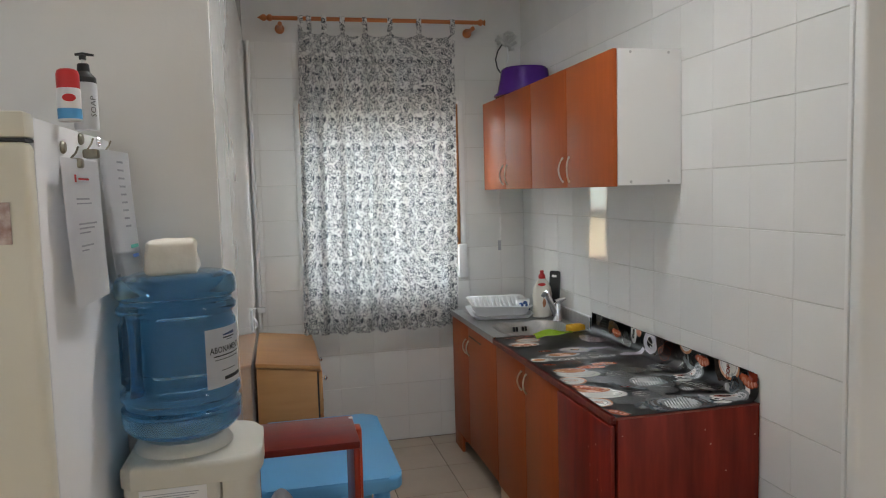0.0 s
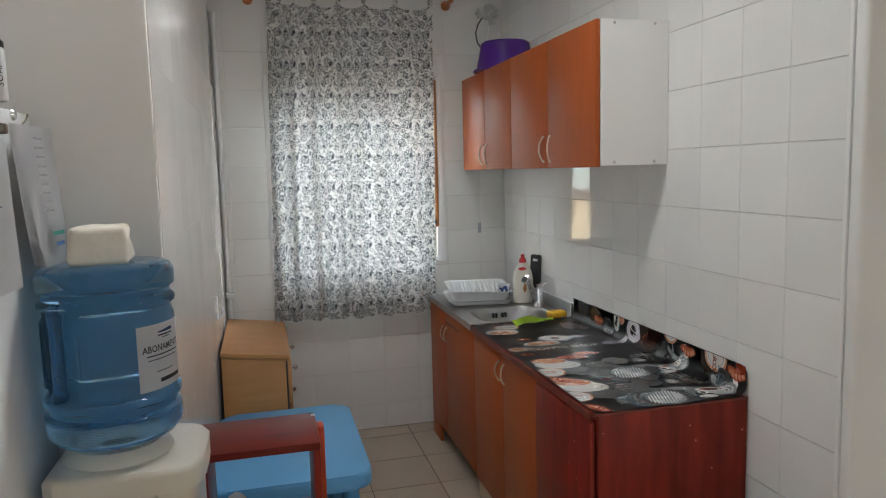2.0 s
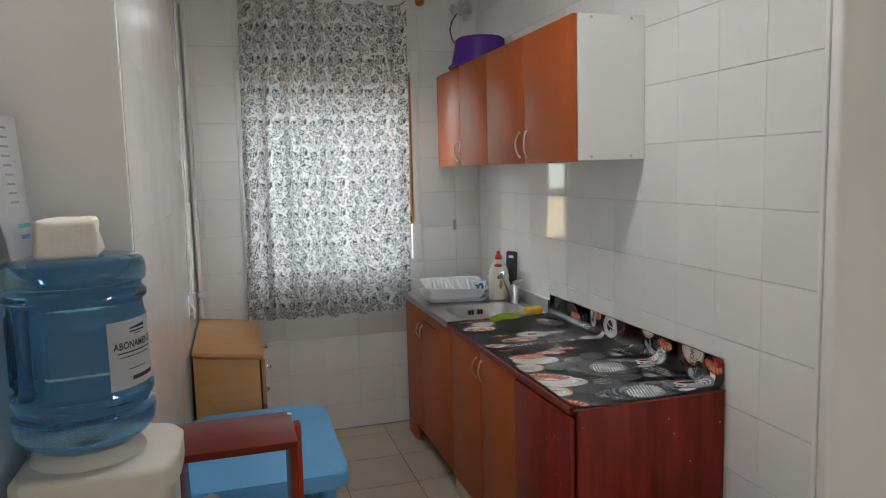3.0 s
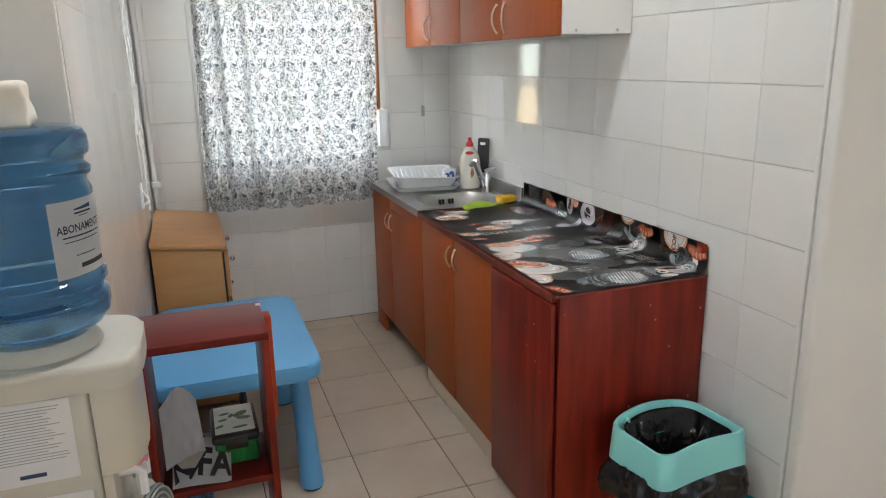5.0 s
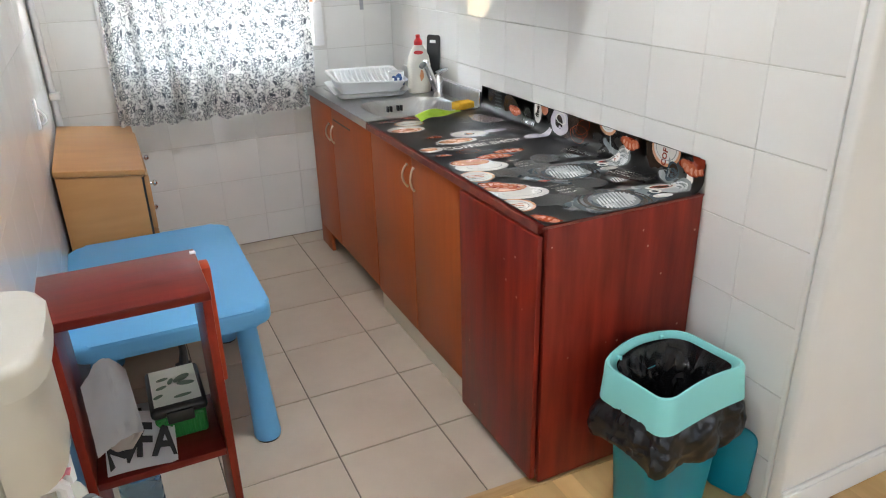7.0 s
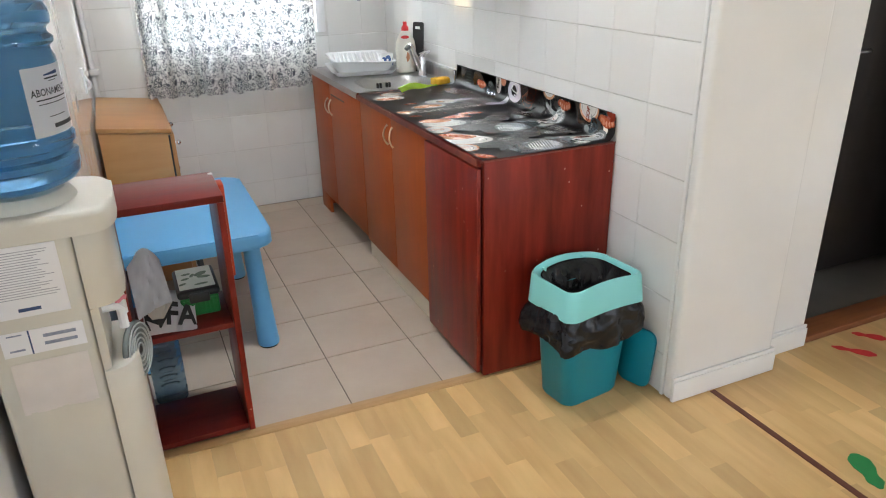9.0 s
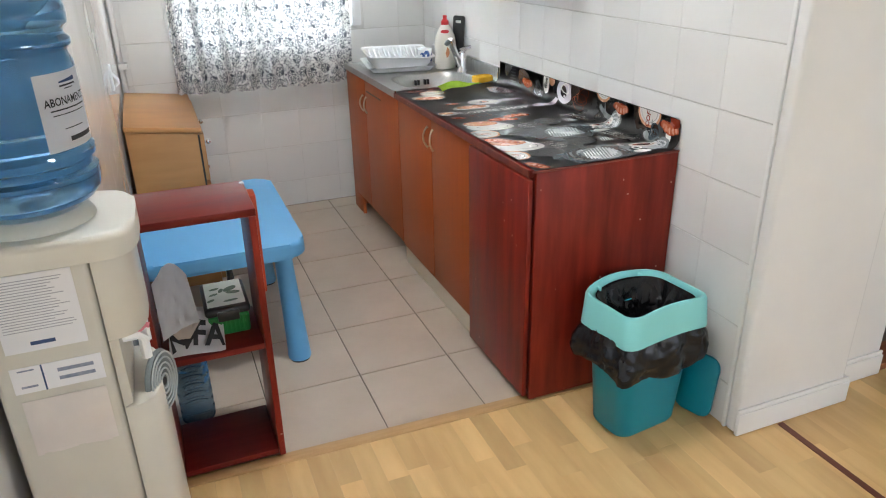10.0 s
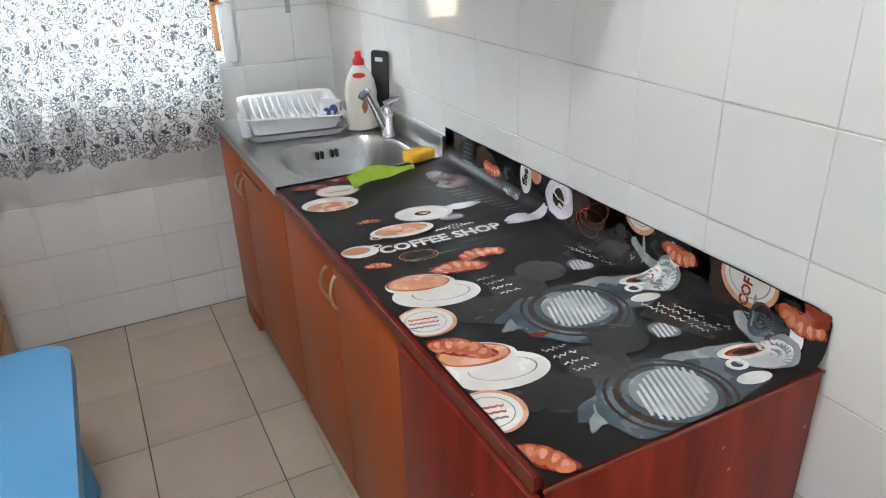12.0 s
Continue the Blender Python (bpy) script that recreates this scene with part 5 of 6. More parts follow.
# a twisted napkin that runs up the lip
printed("printed_napkin", 1.54, 2.815, 0.06, 0.017, P_LILAC, turn=4, wob=0.1)
printed("printed_napkin", 1.51, 2.835, 0.034, 0.014, P_LILAC, turn=14, wob=0.1)
printed("printed_napkin", 1.628, 2.768, 0.05, 0.052, P_LILAC, wob=0.05)
printed("printed_napkin", 1.625, 2.772, 0.026, 0.022, P_DARK)
printed("printed_napkin", 1.64, 2.76, 0.02, 0.03, P_WHITE, wob=0.1, inner=0.8)
for k in range(3):
    printed("printed_outline", 1.6 + 0.018 * k, 2.665 - 0.014 * k, 0.042, 0.022, P_BROWN, turn=70 + 25 * k, inner=0.95)
croissant(1.612, 3.065, 0.62, 88)
printed("printed_label", 1.64, 2.905, 0.045, 0.024, P_WHITE)
printed("printed_label", 1.655, 2.862, 0.022, 0.022, P_TAN)
bm = words("ffee", 0.03, pose(XR - 0.0118, 2.904, KT + 0.068, 90, 0, -90) @ pose(0, 0, 0, 0, 0, 82), 0.0009)
part("lettering", bm, P_DARK, vinyl, "dark printed letters")
for k in range(6):
    printed_bar(1.595 + 0.013 * k, 3.215 + 0.003 * (k % 2), 1.597 + 0.013 * k, 3.165, 0.004, P_GREY, script=0.0015)
bm = words("COF", 0.026, pose(XR - 0.0118, 2.246, KT + 0.063, 90, 0, -90) @ pose(0, 0, 0, 0, 0, 84), 0.0009)
part("lettering", bm, P_RED, vinyl, "red printed letters")

# the steel sink
sink = thing("steel_sink", (1.34, 3.75, KT), "stainless steel sink with a draining board", "sink")
BCX, BCY, BRX, BRY = 1.345, 3.525, 0.182, 0.17


def steel(u, v):
    x, y = KX - 0.002 + (XR - 0.012 - KX) * u, SINK_Y + (4.172 - SINK_Y) * v
    d = (abs((x - BCX) / BRX) ** 3.2 + abs((y - BCY) / BRY) ** 3.2) ** (1 / 3.2)
    k = min(1.0, max(0.0, (1.06 - d) / 0.24))
    z = -0.145 * (k * k * (3 - 2 * k))
    if 3.745 < y < 4.12 and 1.14 < x < 1.54:
        z += 0.0035 * max(0.0, math.sin(2 * math.pi * (x - 1.14) / 0.02)) * min(1.0, (y - 3.745) / 0.012, (4.12 - y) / 0.012)
    edge = min(x - KX + 0.002, y - SINK_Y, 4.172 - y)
    z += 0.003 * max(0.0, 1 - edge / 0.01)
    return Vector((x, y, KT + z))


part("basin_sheet", sheet(110, 110, steel), STEEL, sink)
part("front_edge", box(KX - 0.004, KX - 0.0015, SINK_Y, 4.172, KT - 0.028, KT + 0.003, 0.001, 1), STEEL, sink)
part("far_edge", box(KX - 0.003, XR - 0.012, 4.1725, 4.175, KT - 0.028, KT + 0.003, 0.001, 1), STEEL, sink)
bm = box(XR - 0.0135, XR - 0.0015, SINK_Y + 0.002, 4.172, KT - 0.01, KT + 0.062, 0.004)
part("upstand", bm, STEEL, sink)
for y in (1.296, 1.312, 1.345, 1.361):
    part("overflow_slot", box(y, y + 0.009, 3.665, 3.684, KT - 0.05, KT - 0.026, 0.002), BLACK, sink, "dark overflow slot")
part("drain", lathe([(0.034, 0), (0.036, 0.002), (0.03, 0.003)], (BCX, BCY, KT - 0.146), 24), CHROME, sink)
part("sealant", box(XR - 0.0022, XR + 0.0002, SINK_Y, 4.172, KT + 0.062, KT + 0.067), WHITE_PLASTIC, sink, "white sealant line")
part("end_strip", box(XR - 0.02, XR - 0.012, SINK_Y - 0.008, SINK_Y + 0.001, KT + 0.004, KT + 0.066, 0.001), CHROME, sink)

tap = thing("mixer_tap", (1.53, 3.64, KT), "chrome mixer tap beside the sink", "tap")
part("tap_body", lathe([(0.026, 0), (0.025, 0.006), (0.021, 0.014), (0.02, 0.075), (0.017, 0.092), (0.01, 0.098)], (1.535, 3.642, KT), 24), CHROME, tap)
part("spout", tube([(1.532, 3.645, KT + 0.02), (1.512, 3.64, KT + 0.06), (1.486, 3.63, KT + 0.115), (1.466, 3.622, KT + 0.152), (1.46, 3.62, KT + 0.158)], [0.017, 0.0165, 0.0155, 0.015, 0.013], 14), CHROME, tap)
part("nozzle", tube([(1.462, 3.62, KT + 0.152), (1.448, 3.616, KT + 0.148), (1.44, 3.613, KT + 0.138)], [0.012, 0.0115, 0.011], 12), GREY_PLASTIC, tap, "grey nozzle")
part("lever", tube([(1.53, 3.645, KT + 0.098), (1.555, 3.64, KT + 0.112), (1.578, 3.632, KT + 0.118)], [0.016, 0.011, 0.008], 12), CHROME, tap)

# ---- blue table, red shelf and brown chest ----
table = thing("low_table", (0.24, 3.05, 0), "low sky-blue plastic children's table with tapered legs", "table")
outline = rounded(-0.028, 0.512, 2.622, 3.394, 0.055, 7)
part("tabletop", prism(outline, 0.423, 0.478, 0.014, 4, side_bev=True), BLUE, table)
for x, y, sx_, sy_ in ((0.436, 2.695, 1, -1), (0.045, 2.695, -1, -1), (0.425, 3.34, 1, 1), (0.045, 3.34, -1, 1)):
    leg = bmesh.new()
    rings = []
    for r, z in ((0.040, 0.008), (0.042, 0.02), (0.0405, 0.03), (0.035, 0.2), (0.030, 0.424)):
        k = (0.424 - z) / 0.424
        rings.append([leg.verts.new((x + 0.018 * sx_ * k + r * math.cos(2 * math.pi * i / 24), y + 0.018 * sy_ * k + r * math.sin(2 * math.pi * i / 24), z)) for i in range(24)])
    for a, b in zip(rings, rings[1:]):
        for i in range(24):
            leg.faces.new((a[i], a[(i + 1) % 24], b[(i + 1) % 24], b[i]))
    leg.faces.new(rings[0][::-1]), leg.faces.new(rings[-1])
    lg = part("leg", leg, BLUE, table)
    part("foot_pad", lathe([(0.036, 0.0), (0.038, 0.009)], (x + 0.018 * sx_, y + 0.018 * sy_, 0), 20), BLACK, lg, "dark rubber foot")

chest = thing("chest_of_drawers", (0.13, 3.76, 0), "small beech laminate chest with round metal knobs", "chest of drawers")


def pitched(bm):
    """The chest's top falls a little towards its front."""
    for v in bm.verts:
        if v.co.z > 0.6:
            v.co.z += 0.034 * (0.268 - v.co.x) / 0.29
    return bm


part("body", pitched(box(-0.018, 0.258, 3.412, 4.15, 0.02, 0.695, 0.002)), BEIGE, chest)
part("top", pitched(box(-0.022, 0.268, 3.404, 4.158, 0.6955, 0.718, 0.006)), BEIGE, chest)
for z0, z1 in ((0.49, 0.69), (0.26, 0.475), (0.03, 0.245)):
    d = part("drawer_front", box(0.2595, 0.277, 3.424, 4.14, z0, z1, 0.002), BEIGE, chest)
    for y in (3.56, 3.95):
        kb = lathe([(0.004, 0), (0.004, 0.012), (0.0115, 0.017), (0.012, 0.024), (0.007, 0.03)], n=14)
        kb.transform(Matrix.Translation((0.277, y, (z0 + z1) / 2 + 0.03)) @ Matrix.Rotation(radians(90), 4, "Y"))
        part("knob", kb, CHROME, d, "round metal knob")
part("seam", box(0.252, 0.2595, 3.4105, 3.4125, 0.44, 0.69), BLACK, chest)
bm = bmesh.new()
for x in (0.0, 0.235):
    for y in (3.46, 4.06):
        lathe([(0.014, 0), (0.016, 0.021)], (x, y, 0), 10, bm=bm)
part("glides", bm, BLACK, chest)

shelf = thing("red_shelf", (0.165, 2.23, 0), "small dark red wooden shelf rack standing on the floor", "shelf")
SH = 0.81


def leaned(bm):
    """The rack leans a little towards the room."""
    for v in bm.verts:
        v.co.y -= 0.05 * v.co.z / SH
    return bm


SY0, SY1 = 2.156, 2.392
part("side_panel", leaned(box(0.286, 0.304, SY0, SY1, 0.0, SH - 0.022, 0.002)), REDWOOD, shelf)
part("side_panel", leaned(box(0.002, 0.02, SY0, SY1, 0.0, SH - 0.022, 0.002)), REDWOOD, shelf)
part("top_board", leaned(box(-0.012, 0.305, SY0 - 0.004, SY1 + 0.004, SH - 0.021, SH, 0.003)), REDTOP, shelf)
part("shelf_board", leaned(box(0.021, 0.285, SY0 + 0.001, SY1 - 0.002, 0.392, 0.411, 0.002)), REDTOP, shelf)
part("bottom_board", leaned(box(0.021, 0.285, SY0 + 0.001, SY1 - 0.002, 0.014, 0.034, 0.002)), REDTOP, shelf)
bm = box(-0.011, 0.011, -0.028, 0.02, 0, 0.305, 0.005)
bm.transform(pose(0.3165, 2.312, 0.488, 3.5, 0, 0))
part("rear_slat", bm, surface("bright_red_stain", (0.34, 0.035, 0.01), (0.42, 0.06, 0.018), 8, (5, 5, 0.7), rough=0.35), shelf, "brighter orange-red slat")
part("wood_plug", box(0.293, 0.306, 2.312, 2.326, SH - 0.004, SH + 0.003, 0.002), PAPER, shelf, "pale chipped corner")

lunch = thing("lunch_box", (0.21, 2.31, 0.411), "green food box with a black lid and a leaf print", "food box", turn=0)
bm = box(0.152, 0.262, 2.215, 2.385, 0.4115, 0.472, 0.008, 3)
part("box_body", bm, GREEN, lunch)
for i in range(9):
    part("rib", box(0.158 + 0.0115 * i, 0.164 + 0.0115 * i, 2.2125, 2.2165, 0.416, 0.466, 0.001, 1), GREEN, lunch)
part("lid", box(0.146, 0.268, 2.21, 2.392, 0.4725, 0.498, 0.01, 3), BLACK, lunch, "black plastic lid")
part("clip", box(0.178, 0.236, 2.2035, 2.211, 0.46, 0.49, 0.003), BLACK, lunch, "black closing clip")
pr = part("lid_print", box(0.156, 0.258, 2.226, 2.382, 0.4983, 0.4996, 0.0005, 1), LEAF_PRINT, lunch, "pale print with green leaves")
for x, y, a, b, t0 in ((0.178, 2.30, 0.013, 0.006, 20), (0.2, 2.32, 0.013, 0.006, 70), (0.183, 2.335, 0.014, 0.006, 10), (0.168, 2.265, 0.012, 0.006, 30), (0.225, 2.325, 0.022, 0.012, 35), (0.232, 2.30, 0.02, 0.009, -10), (0.22, 2.25, 0.02, 0.006, 5)):
    lf = lathe([(1.0, 0), (1.0, 0.0006)], n=14)
    lf.transform(pose(x, y, 0.4997, 0, 0, t0) @ Matrix.Diagonal((a, b, 1, 1)))
    part("leaf", lf, surface("leaf_print", (0.05, 0.12, 0.07), (0.12, 0.2, 0.13), 60, rough=0.3), pr)

bagp = thing("paper_bag", (0.09, 2.2, 0.411), "folded white paper bag printed with large black letters", "paper bag")


def bag_low(u, v):
    return Vector((0.043 + 0.14 * u + 0.01 * v, 2.138 + 0.11 * v, 0.4135 + (0.105 - 0.05 * u) * v + 0.006 * math.sin(2.6 * u + 1.2 + 3 * v)))


def bag_flap(u, v):
    """The bag's upper half, folded up and leaning over the rest."""
    low = Vector((0.036, 2.13, 0.478)).lerp(Vector((0.131, 2.13, 0.516)), u)
    top = Vector((0.03, 2.205, 0.608)).lerp(Vector((0.118, 2.245, 0.602)), u)
    p = low.lerp(top, v)
    p.z += 0.046 * math.sin(math.pi * u ** 1.2) * v ** 2
    p.y += 0.012 * math.sin(math.pi * u) * (1 - v) + 0.008 * noise.noise(Vector((7 * u, 6 * v, 2)))
    return p


def bag_tuck(u, v):
    """The fold turned under the flap's lower edge."""
    edge = bag_flap(0.25 + 0.75 * u, 0.0) + Vector((0, 0.002, -0.001))
    return edge.lerp(Vector((0.07 + 0.03 * u, 2.175, 0.447)), v)


part("bag_front", sheet(12, 10, bag_low, 0.002), PAPER, bagp)
part("bag_flap", sheet(14, 12, bag_flap, 0.0015), PAPER, bagp, "creased plain flap")
part("bag_tuck", sheet(8, 6, bag_tuck, 0.0012), PAPER_WARM, bagp)
part("bag_side", sheet(8, 8, lambda u, v: Vector((0.05 + 0.1 * u, 2.24 + 0.05 * u + 0.02 * v, 0.42 + 0.09 * v * (1 - 0.5 * u))), 0.0015), PAPER, bagp)
for text, size, x, y, turn in (("FA", 0.075, 0.143, 2.178, -4), ("V", 0.075, 0.09, 2.174, -12), ("K", 0.07, 0.058, 2.172, 25)):
    bm = words(text, size, pose(0, 0, 0, 0, 0, turn), 0.0022)
    for v in bm.verts:
        wx, wy = v.co.x + x, v.co.y + y
        v.co = bag_low(min(1, max(0, (wx - 0.043) / 0.14)), min(1, max(0, (wy - 2.138) / 0.09)))
        v.co.z += 0.0026
        v.co.y -= 0.0026
    part("letter", bm, INK, bagp, "large black letter")

for k in range(4):
    part("letter", sheet(4, 1, lambda u, v, k=k: Vector((0.05 + 0.1 * (0.05 + 0.2 * k + 0.1 * u + 0.04 * v), 2.236 + 0.05 * (0.05 + 0.2 * k + 0.1 * u) + 0.02 * (0.15 + 0.7 * v), 0.421 + 0.09 * (0.15 + 0.7 * v) * (1 - 0.5 * (0.05 + 0.2 * k + 0.1 * u))))), INK, bagp, "large black letter")
jug = thing("empty_water_bottle", (0.078, 2.46, 0), "clear blue ribbed water bottle behind the red shelf", "bottle")
prof = [(0.04, 0.0), (0.052, 0.006)]
for i in range(7):
    z = 0.02 + 0.032 * i
    prof += [(0.053, z), (0.053, z + 0.018), (0.048, z + 0.024)]
prof += [(0.05, 0.25), (0.03, 0.29), (0.014, 0.305), (0.014, 0.325)]
part("bottle_body", lathe(prof, (0.078, 2.46, 0.0), 28), CLEAR_BLUE, jug)
part("cap", lathe([(0.016, 0), (0.016, 0.016), (0.012, 0.018)], (0.078, 2.46, 0.325), 16), BLUE, jug, "blue cap")

clip = thing("black_clip", (0.245, 2.645, 0.33), "black plastic clip hanging under the blue tabletop", "clip")
part("arm", tube([(0.25, 2.645, 0.4235), (0.252, 2.642, 0.39), (0.246, 2.638, 0.355)], [0.009, 0.011, 0.014], 10), BLACK, clip)
part("pad", box(0.222, 0.268, 2.625, 2.655, 0.335, 0.356, 0.008), BLACK, clip)

# ---- waste bin ----
bin_ = thing("waste_bin", (1.36, 1.9, 0), "teal waste bin with a light aqua rim and a black bag", "waste bin")


def bin_outline(x0, x1, y0, y1, bow):
    """A rounded rectangle whose long front dips inward a little."""
    corners, out = rounded(x0, x1, y0, y1, 0.045, 6), []
    for i, p in enumerate(corners):
        q = corners[(i + 1) % len(corners)]
        out.append(p)
        if i % 7 == 6:
            out += [(p[0] + (q[0] - p[0]) * k / 8, p[1] + (q[1] - p[1]) * k / 8) for k in range(1, 8)]
    return [(x, y + bow * math.cos(math.pi * min(1, abs(x - (x0 + x1) / 2) / ((x1 - x0) / 2)) / 2) * (3.2 if y > (y0 + y1) / 2 else 0.9)) for x, y in out]


def loft(layers, cap=True, bm=None):
    own = bmesh.new()
    rings = [[own.verts.new((x, y, z if not callable(z) else z(x, y))) for x, y in o] for o, z in layers]
    for a, b in zip(rings, rings[1:]):
        n = len(a)
        for i in range(n):
            own.faces.new((a[i], a[(i + 1) % n], b[(i + 1) % n], b[i]))
    if cap:
        own.faces.new(rings[0][::-1])
    return join(bm, own)


def rim_z(base):
    return lambda x, y: base + 0.003 + 0.013 * math.cos(math.pi * (x - 1.355) / 0.36)


O = bin_outline
BIN = pose(1.361, 1.9, 0, 0, 0, 7) @ Matrix.Diagonal((0.985, 0.83, 1.045, 1)) @ Matrix.Translation((-1.36, -1.9175, 0))


def turned(bm):
    """The bin stands a little askew."""
    bm.transform(BIN)
    return bm


part("bin_body", turned(loft([(O(1.245, 1.475, 1.830, 2.005, 0.0), 0.001), (O(1.24, 1.48, 1.825, 2.010, 0.0), 0.012), (O(1.215, 1.505, 1.805, 2.030, 0.0), 0.36), (O(1.221, 1.499, 1.811, 2.024, 0.0), 0.36), (O(1.246, 1.474, 1.831, 2.004, 0.0), 0.014)])), TEAL, bin_)
part("rim", turned(loft([(O(1.198, 1.53, 1.775, 2.060, 0.0), rim_z(0.325)), (O(1.205, 1.523, 1.783, 2.052, 0.012), rim_z(0.407)), (O(1.209, 1.519, 1.787, 2.048, 0.012), rim_z(0.415)), (O(1.214, 1.512, 1.793, 2.042, 0.012), rim_z(0.415)), (O(1.219, 1.505, 1.799, 2.036, 0.012), rim_z(0.405)), (O(1.228, 1.494, 1.812, 2.024, 0.0), rim_z(0.325))], cap=False)), AQUA, bin_, "light aqua plastic rim")
for x, y in ((1.27, 2.05), (1.44, 2.056)):
    part("lug", turned(box(x, x + 0.012, y - 0.008, y + 0.008, 0.39, 0.42, 0.003)), AQUA, bin_)


def crumple(bm, amount, freq):
    for v in bm.verts:
        d = noise.noise_vector(v.co * freq) * amount + noise.noise_vector(v.co * freq * 2.7) * amount * 0.45
        v.co += Vector((d.x, d.y, 0.6 * d.z))
    return bm


layers = []
for k in range(12):
    q = k / 11
    g = 0.012 + 0.03 * math.sin(math.pi * (0.25 + 0.6 * q)) - 0.02 * q
    layers.append((O(1.21 - g, 1.51 + g, 1.80 - g, 2.035 + g, 0.0), 0.225 + 0.115 * q))
bm = loft(layers, cap=False)
bmesh.ops.subdivide_edges(bm, edges=bm.edges[:], cuts=2, use_grid_fill=True)
bm = crumple(bm, 0.012, 15)
for v in bm.verts:
    d = noise.noise_vector(Vector((v.co.x * 17, v.co.y * 17, v.co.z * 8))) * 0.013 + noise.noise_vector(Vector((v.co.x * 60, v.co.y * 60, v.co.z * 14))) * 0.004
    v.co += Vector((d.x, d.y, 0.3 * d.z))
for v in bm.verts:
    low = max(0.0, (0.28 - v.co.z) / 0.06)
    v.co.z += low * (0.035 * noise.noise(Vector((v.co.x * 9, v.co.y * 9, 3))) - 0.03 * max(0.0, math.cos((v.co.x - 1.36) * 9)) + 0.02)
part("bag_skirt", turned(bm), BAG, bin_, "crumpled black bag hanging outside")
layers = []
for k in range(12):
    q = k / 11
    g = 0.001 + 0.06 * q ** 1.5
    layers.append((O(1.226 + g, 1.497 - g, 1.807 + g * 0.7, 2.028 - g * 0.7, 0.010 * (1 - q)), 0.2 if k == 11 else rim_z(0.403 - 0.2 * q)))
bm = loft(layers, cap=False)
bm.faces.new([v for v in bm.verts if abs(v.co.z - 0.2) < 1e-5][::-1])
bmesh.ops.subdivide_edges(bm, edges=bm.edges[:], cuts=3, use_grid_fill=True)
for v in bm.verts:
    d = min(1.0, max(0.0, (0.41 - v.co.z) / 0.06))
    w = noise.noise_vector(Vector((v.co.x * 26, v.co.y * 26, v.co.z * 9))) * 0.017 * d + noise.noise_vector(v.co * 55) * 0.007 * d
    v.co = Vector((1.36 + (v.co.x - 1.36) * (1 - 0.21 * d), 1.92 + (v.co.y - 1.92) * (1 - 0.25 * d), v.co.z)) + Vector((w.x, w.y, 1.5 * w.z))
part("bag_lining", turned(bm), BAG, bin_, "black bag inside")

lid = thing("bin_lid", (1.53, 1.83, 0), "teal plastic bin lid leaning against the wall tiles", "lid")
bm = prism(rounded(-0.062, 0.062, 0.0, 0.205, 0.03, 5), -0.006, 0.006, 0.004, 2, side_bev=True)
bm.transform(pose(1.545, 1.845, 0.004, 82, 0, -72))
part("panel", bm, TEAL, lid)

# ---- things round the sink ----
rack = thing("dish_rack", (1.29, 3.94, KT), "white plastic dish rack standing on its drip tray", "dish rack")
RACK = Matrix.Translation((1.295, 3.925, 0)) @ Matrix.Rotation(radians(-9), 4, "Z") @ Matrix.Translation((-1.295, -3.925, 0))


def askew(bm):
    """The rack stands at a slight angle on the draining board."""
    bm.transform(RACK)
    return bm


part("drip_tray", askew(loft([(rounded(1.15, 1.44, 3.76, 4.09, 0.03), KT + 0.004), (rounded(1.13, 1.46, 3.74, 4.11, 0.035), KT + 0.026), (rounded(1.122, 1.468, 3.732, 4.118, 0.04), KT + 0.028), (rounded(1.136, 1.454, 3.746, 4.104, 0.033), KT + 0.024), (rounded(1.155, 1.435, 3.765, 4.085, 0.028), KT + 0.008)])), WHITE_PLASTIC, rack)


def dip(z):
    """The basket's rim sinks towards one corner."""
    return lambda x, y: z - 0.012 * max(0.0, min(1.0, (x - 1.3) / 0.08)) * max(0.0, min(1.0, (3.9 - y) / 0.08))


part("basket", askew(loft([(rounded(1.16, 1.43, 3.775, 4.075, 0.03), KT + 0.022), (rounded(1.142, 1.448, 3.752, 4.098, 0.035), dip(KT + 0.075)), (rounded(1.128, 1.462, 3.738, 4.112, 0.04), dip(KT + 0.08)), (rounded(1.13, 1.46, 3.74, 4.11, 0.04), dip(KT + 0.084)), (rounded(1.146, 1.444, 3.756, 4.094, 0.033), dip(KT + 0.078)), (rounded(1.165, 1.425, 3.78, 4.07, 0.028), KT + 0.026)])), WHITE_PLASTIC, rack)
for k in range(11):
    x = 1.175 + 0.024 * k
    part("prong", askew(tube([(x + 0.01 * math.sin(math.pi * v), 3.768 + 0.315 * v, KT + 0.076 - 0.05 * math.sin(math.pi * v) ** 0.6) for v in [i / 10 for i in range(11)]], 0.0052, 8)), WHITE_PLASTIC, rack)
mug = thing("mug", (1.42, 3.79, KT), "white mug with blue flowers in the dish rack", "mug")
mx, my, mz = 1.4, 3.805, KT + 0.03
part("cup", lathe([(0.026, 0), (0.033, 0.003), (0.036, 0.055), (0.0365, 0.07), (0.034, 0.07), (0.032, 0.01), (0.02, 0.006)], (mx, my, mz), 28), WHITE_PLASTIC, mug)
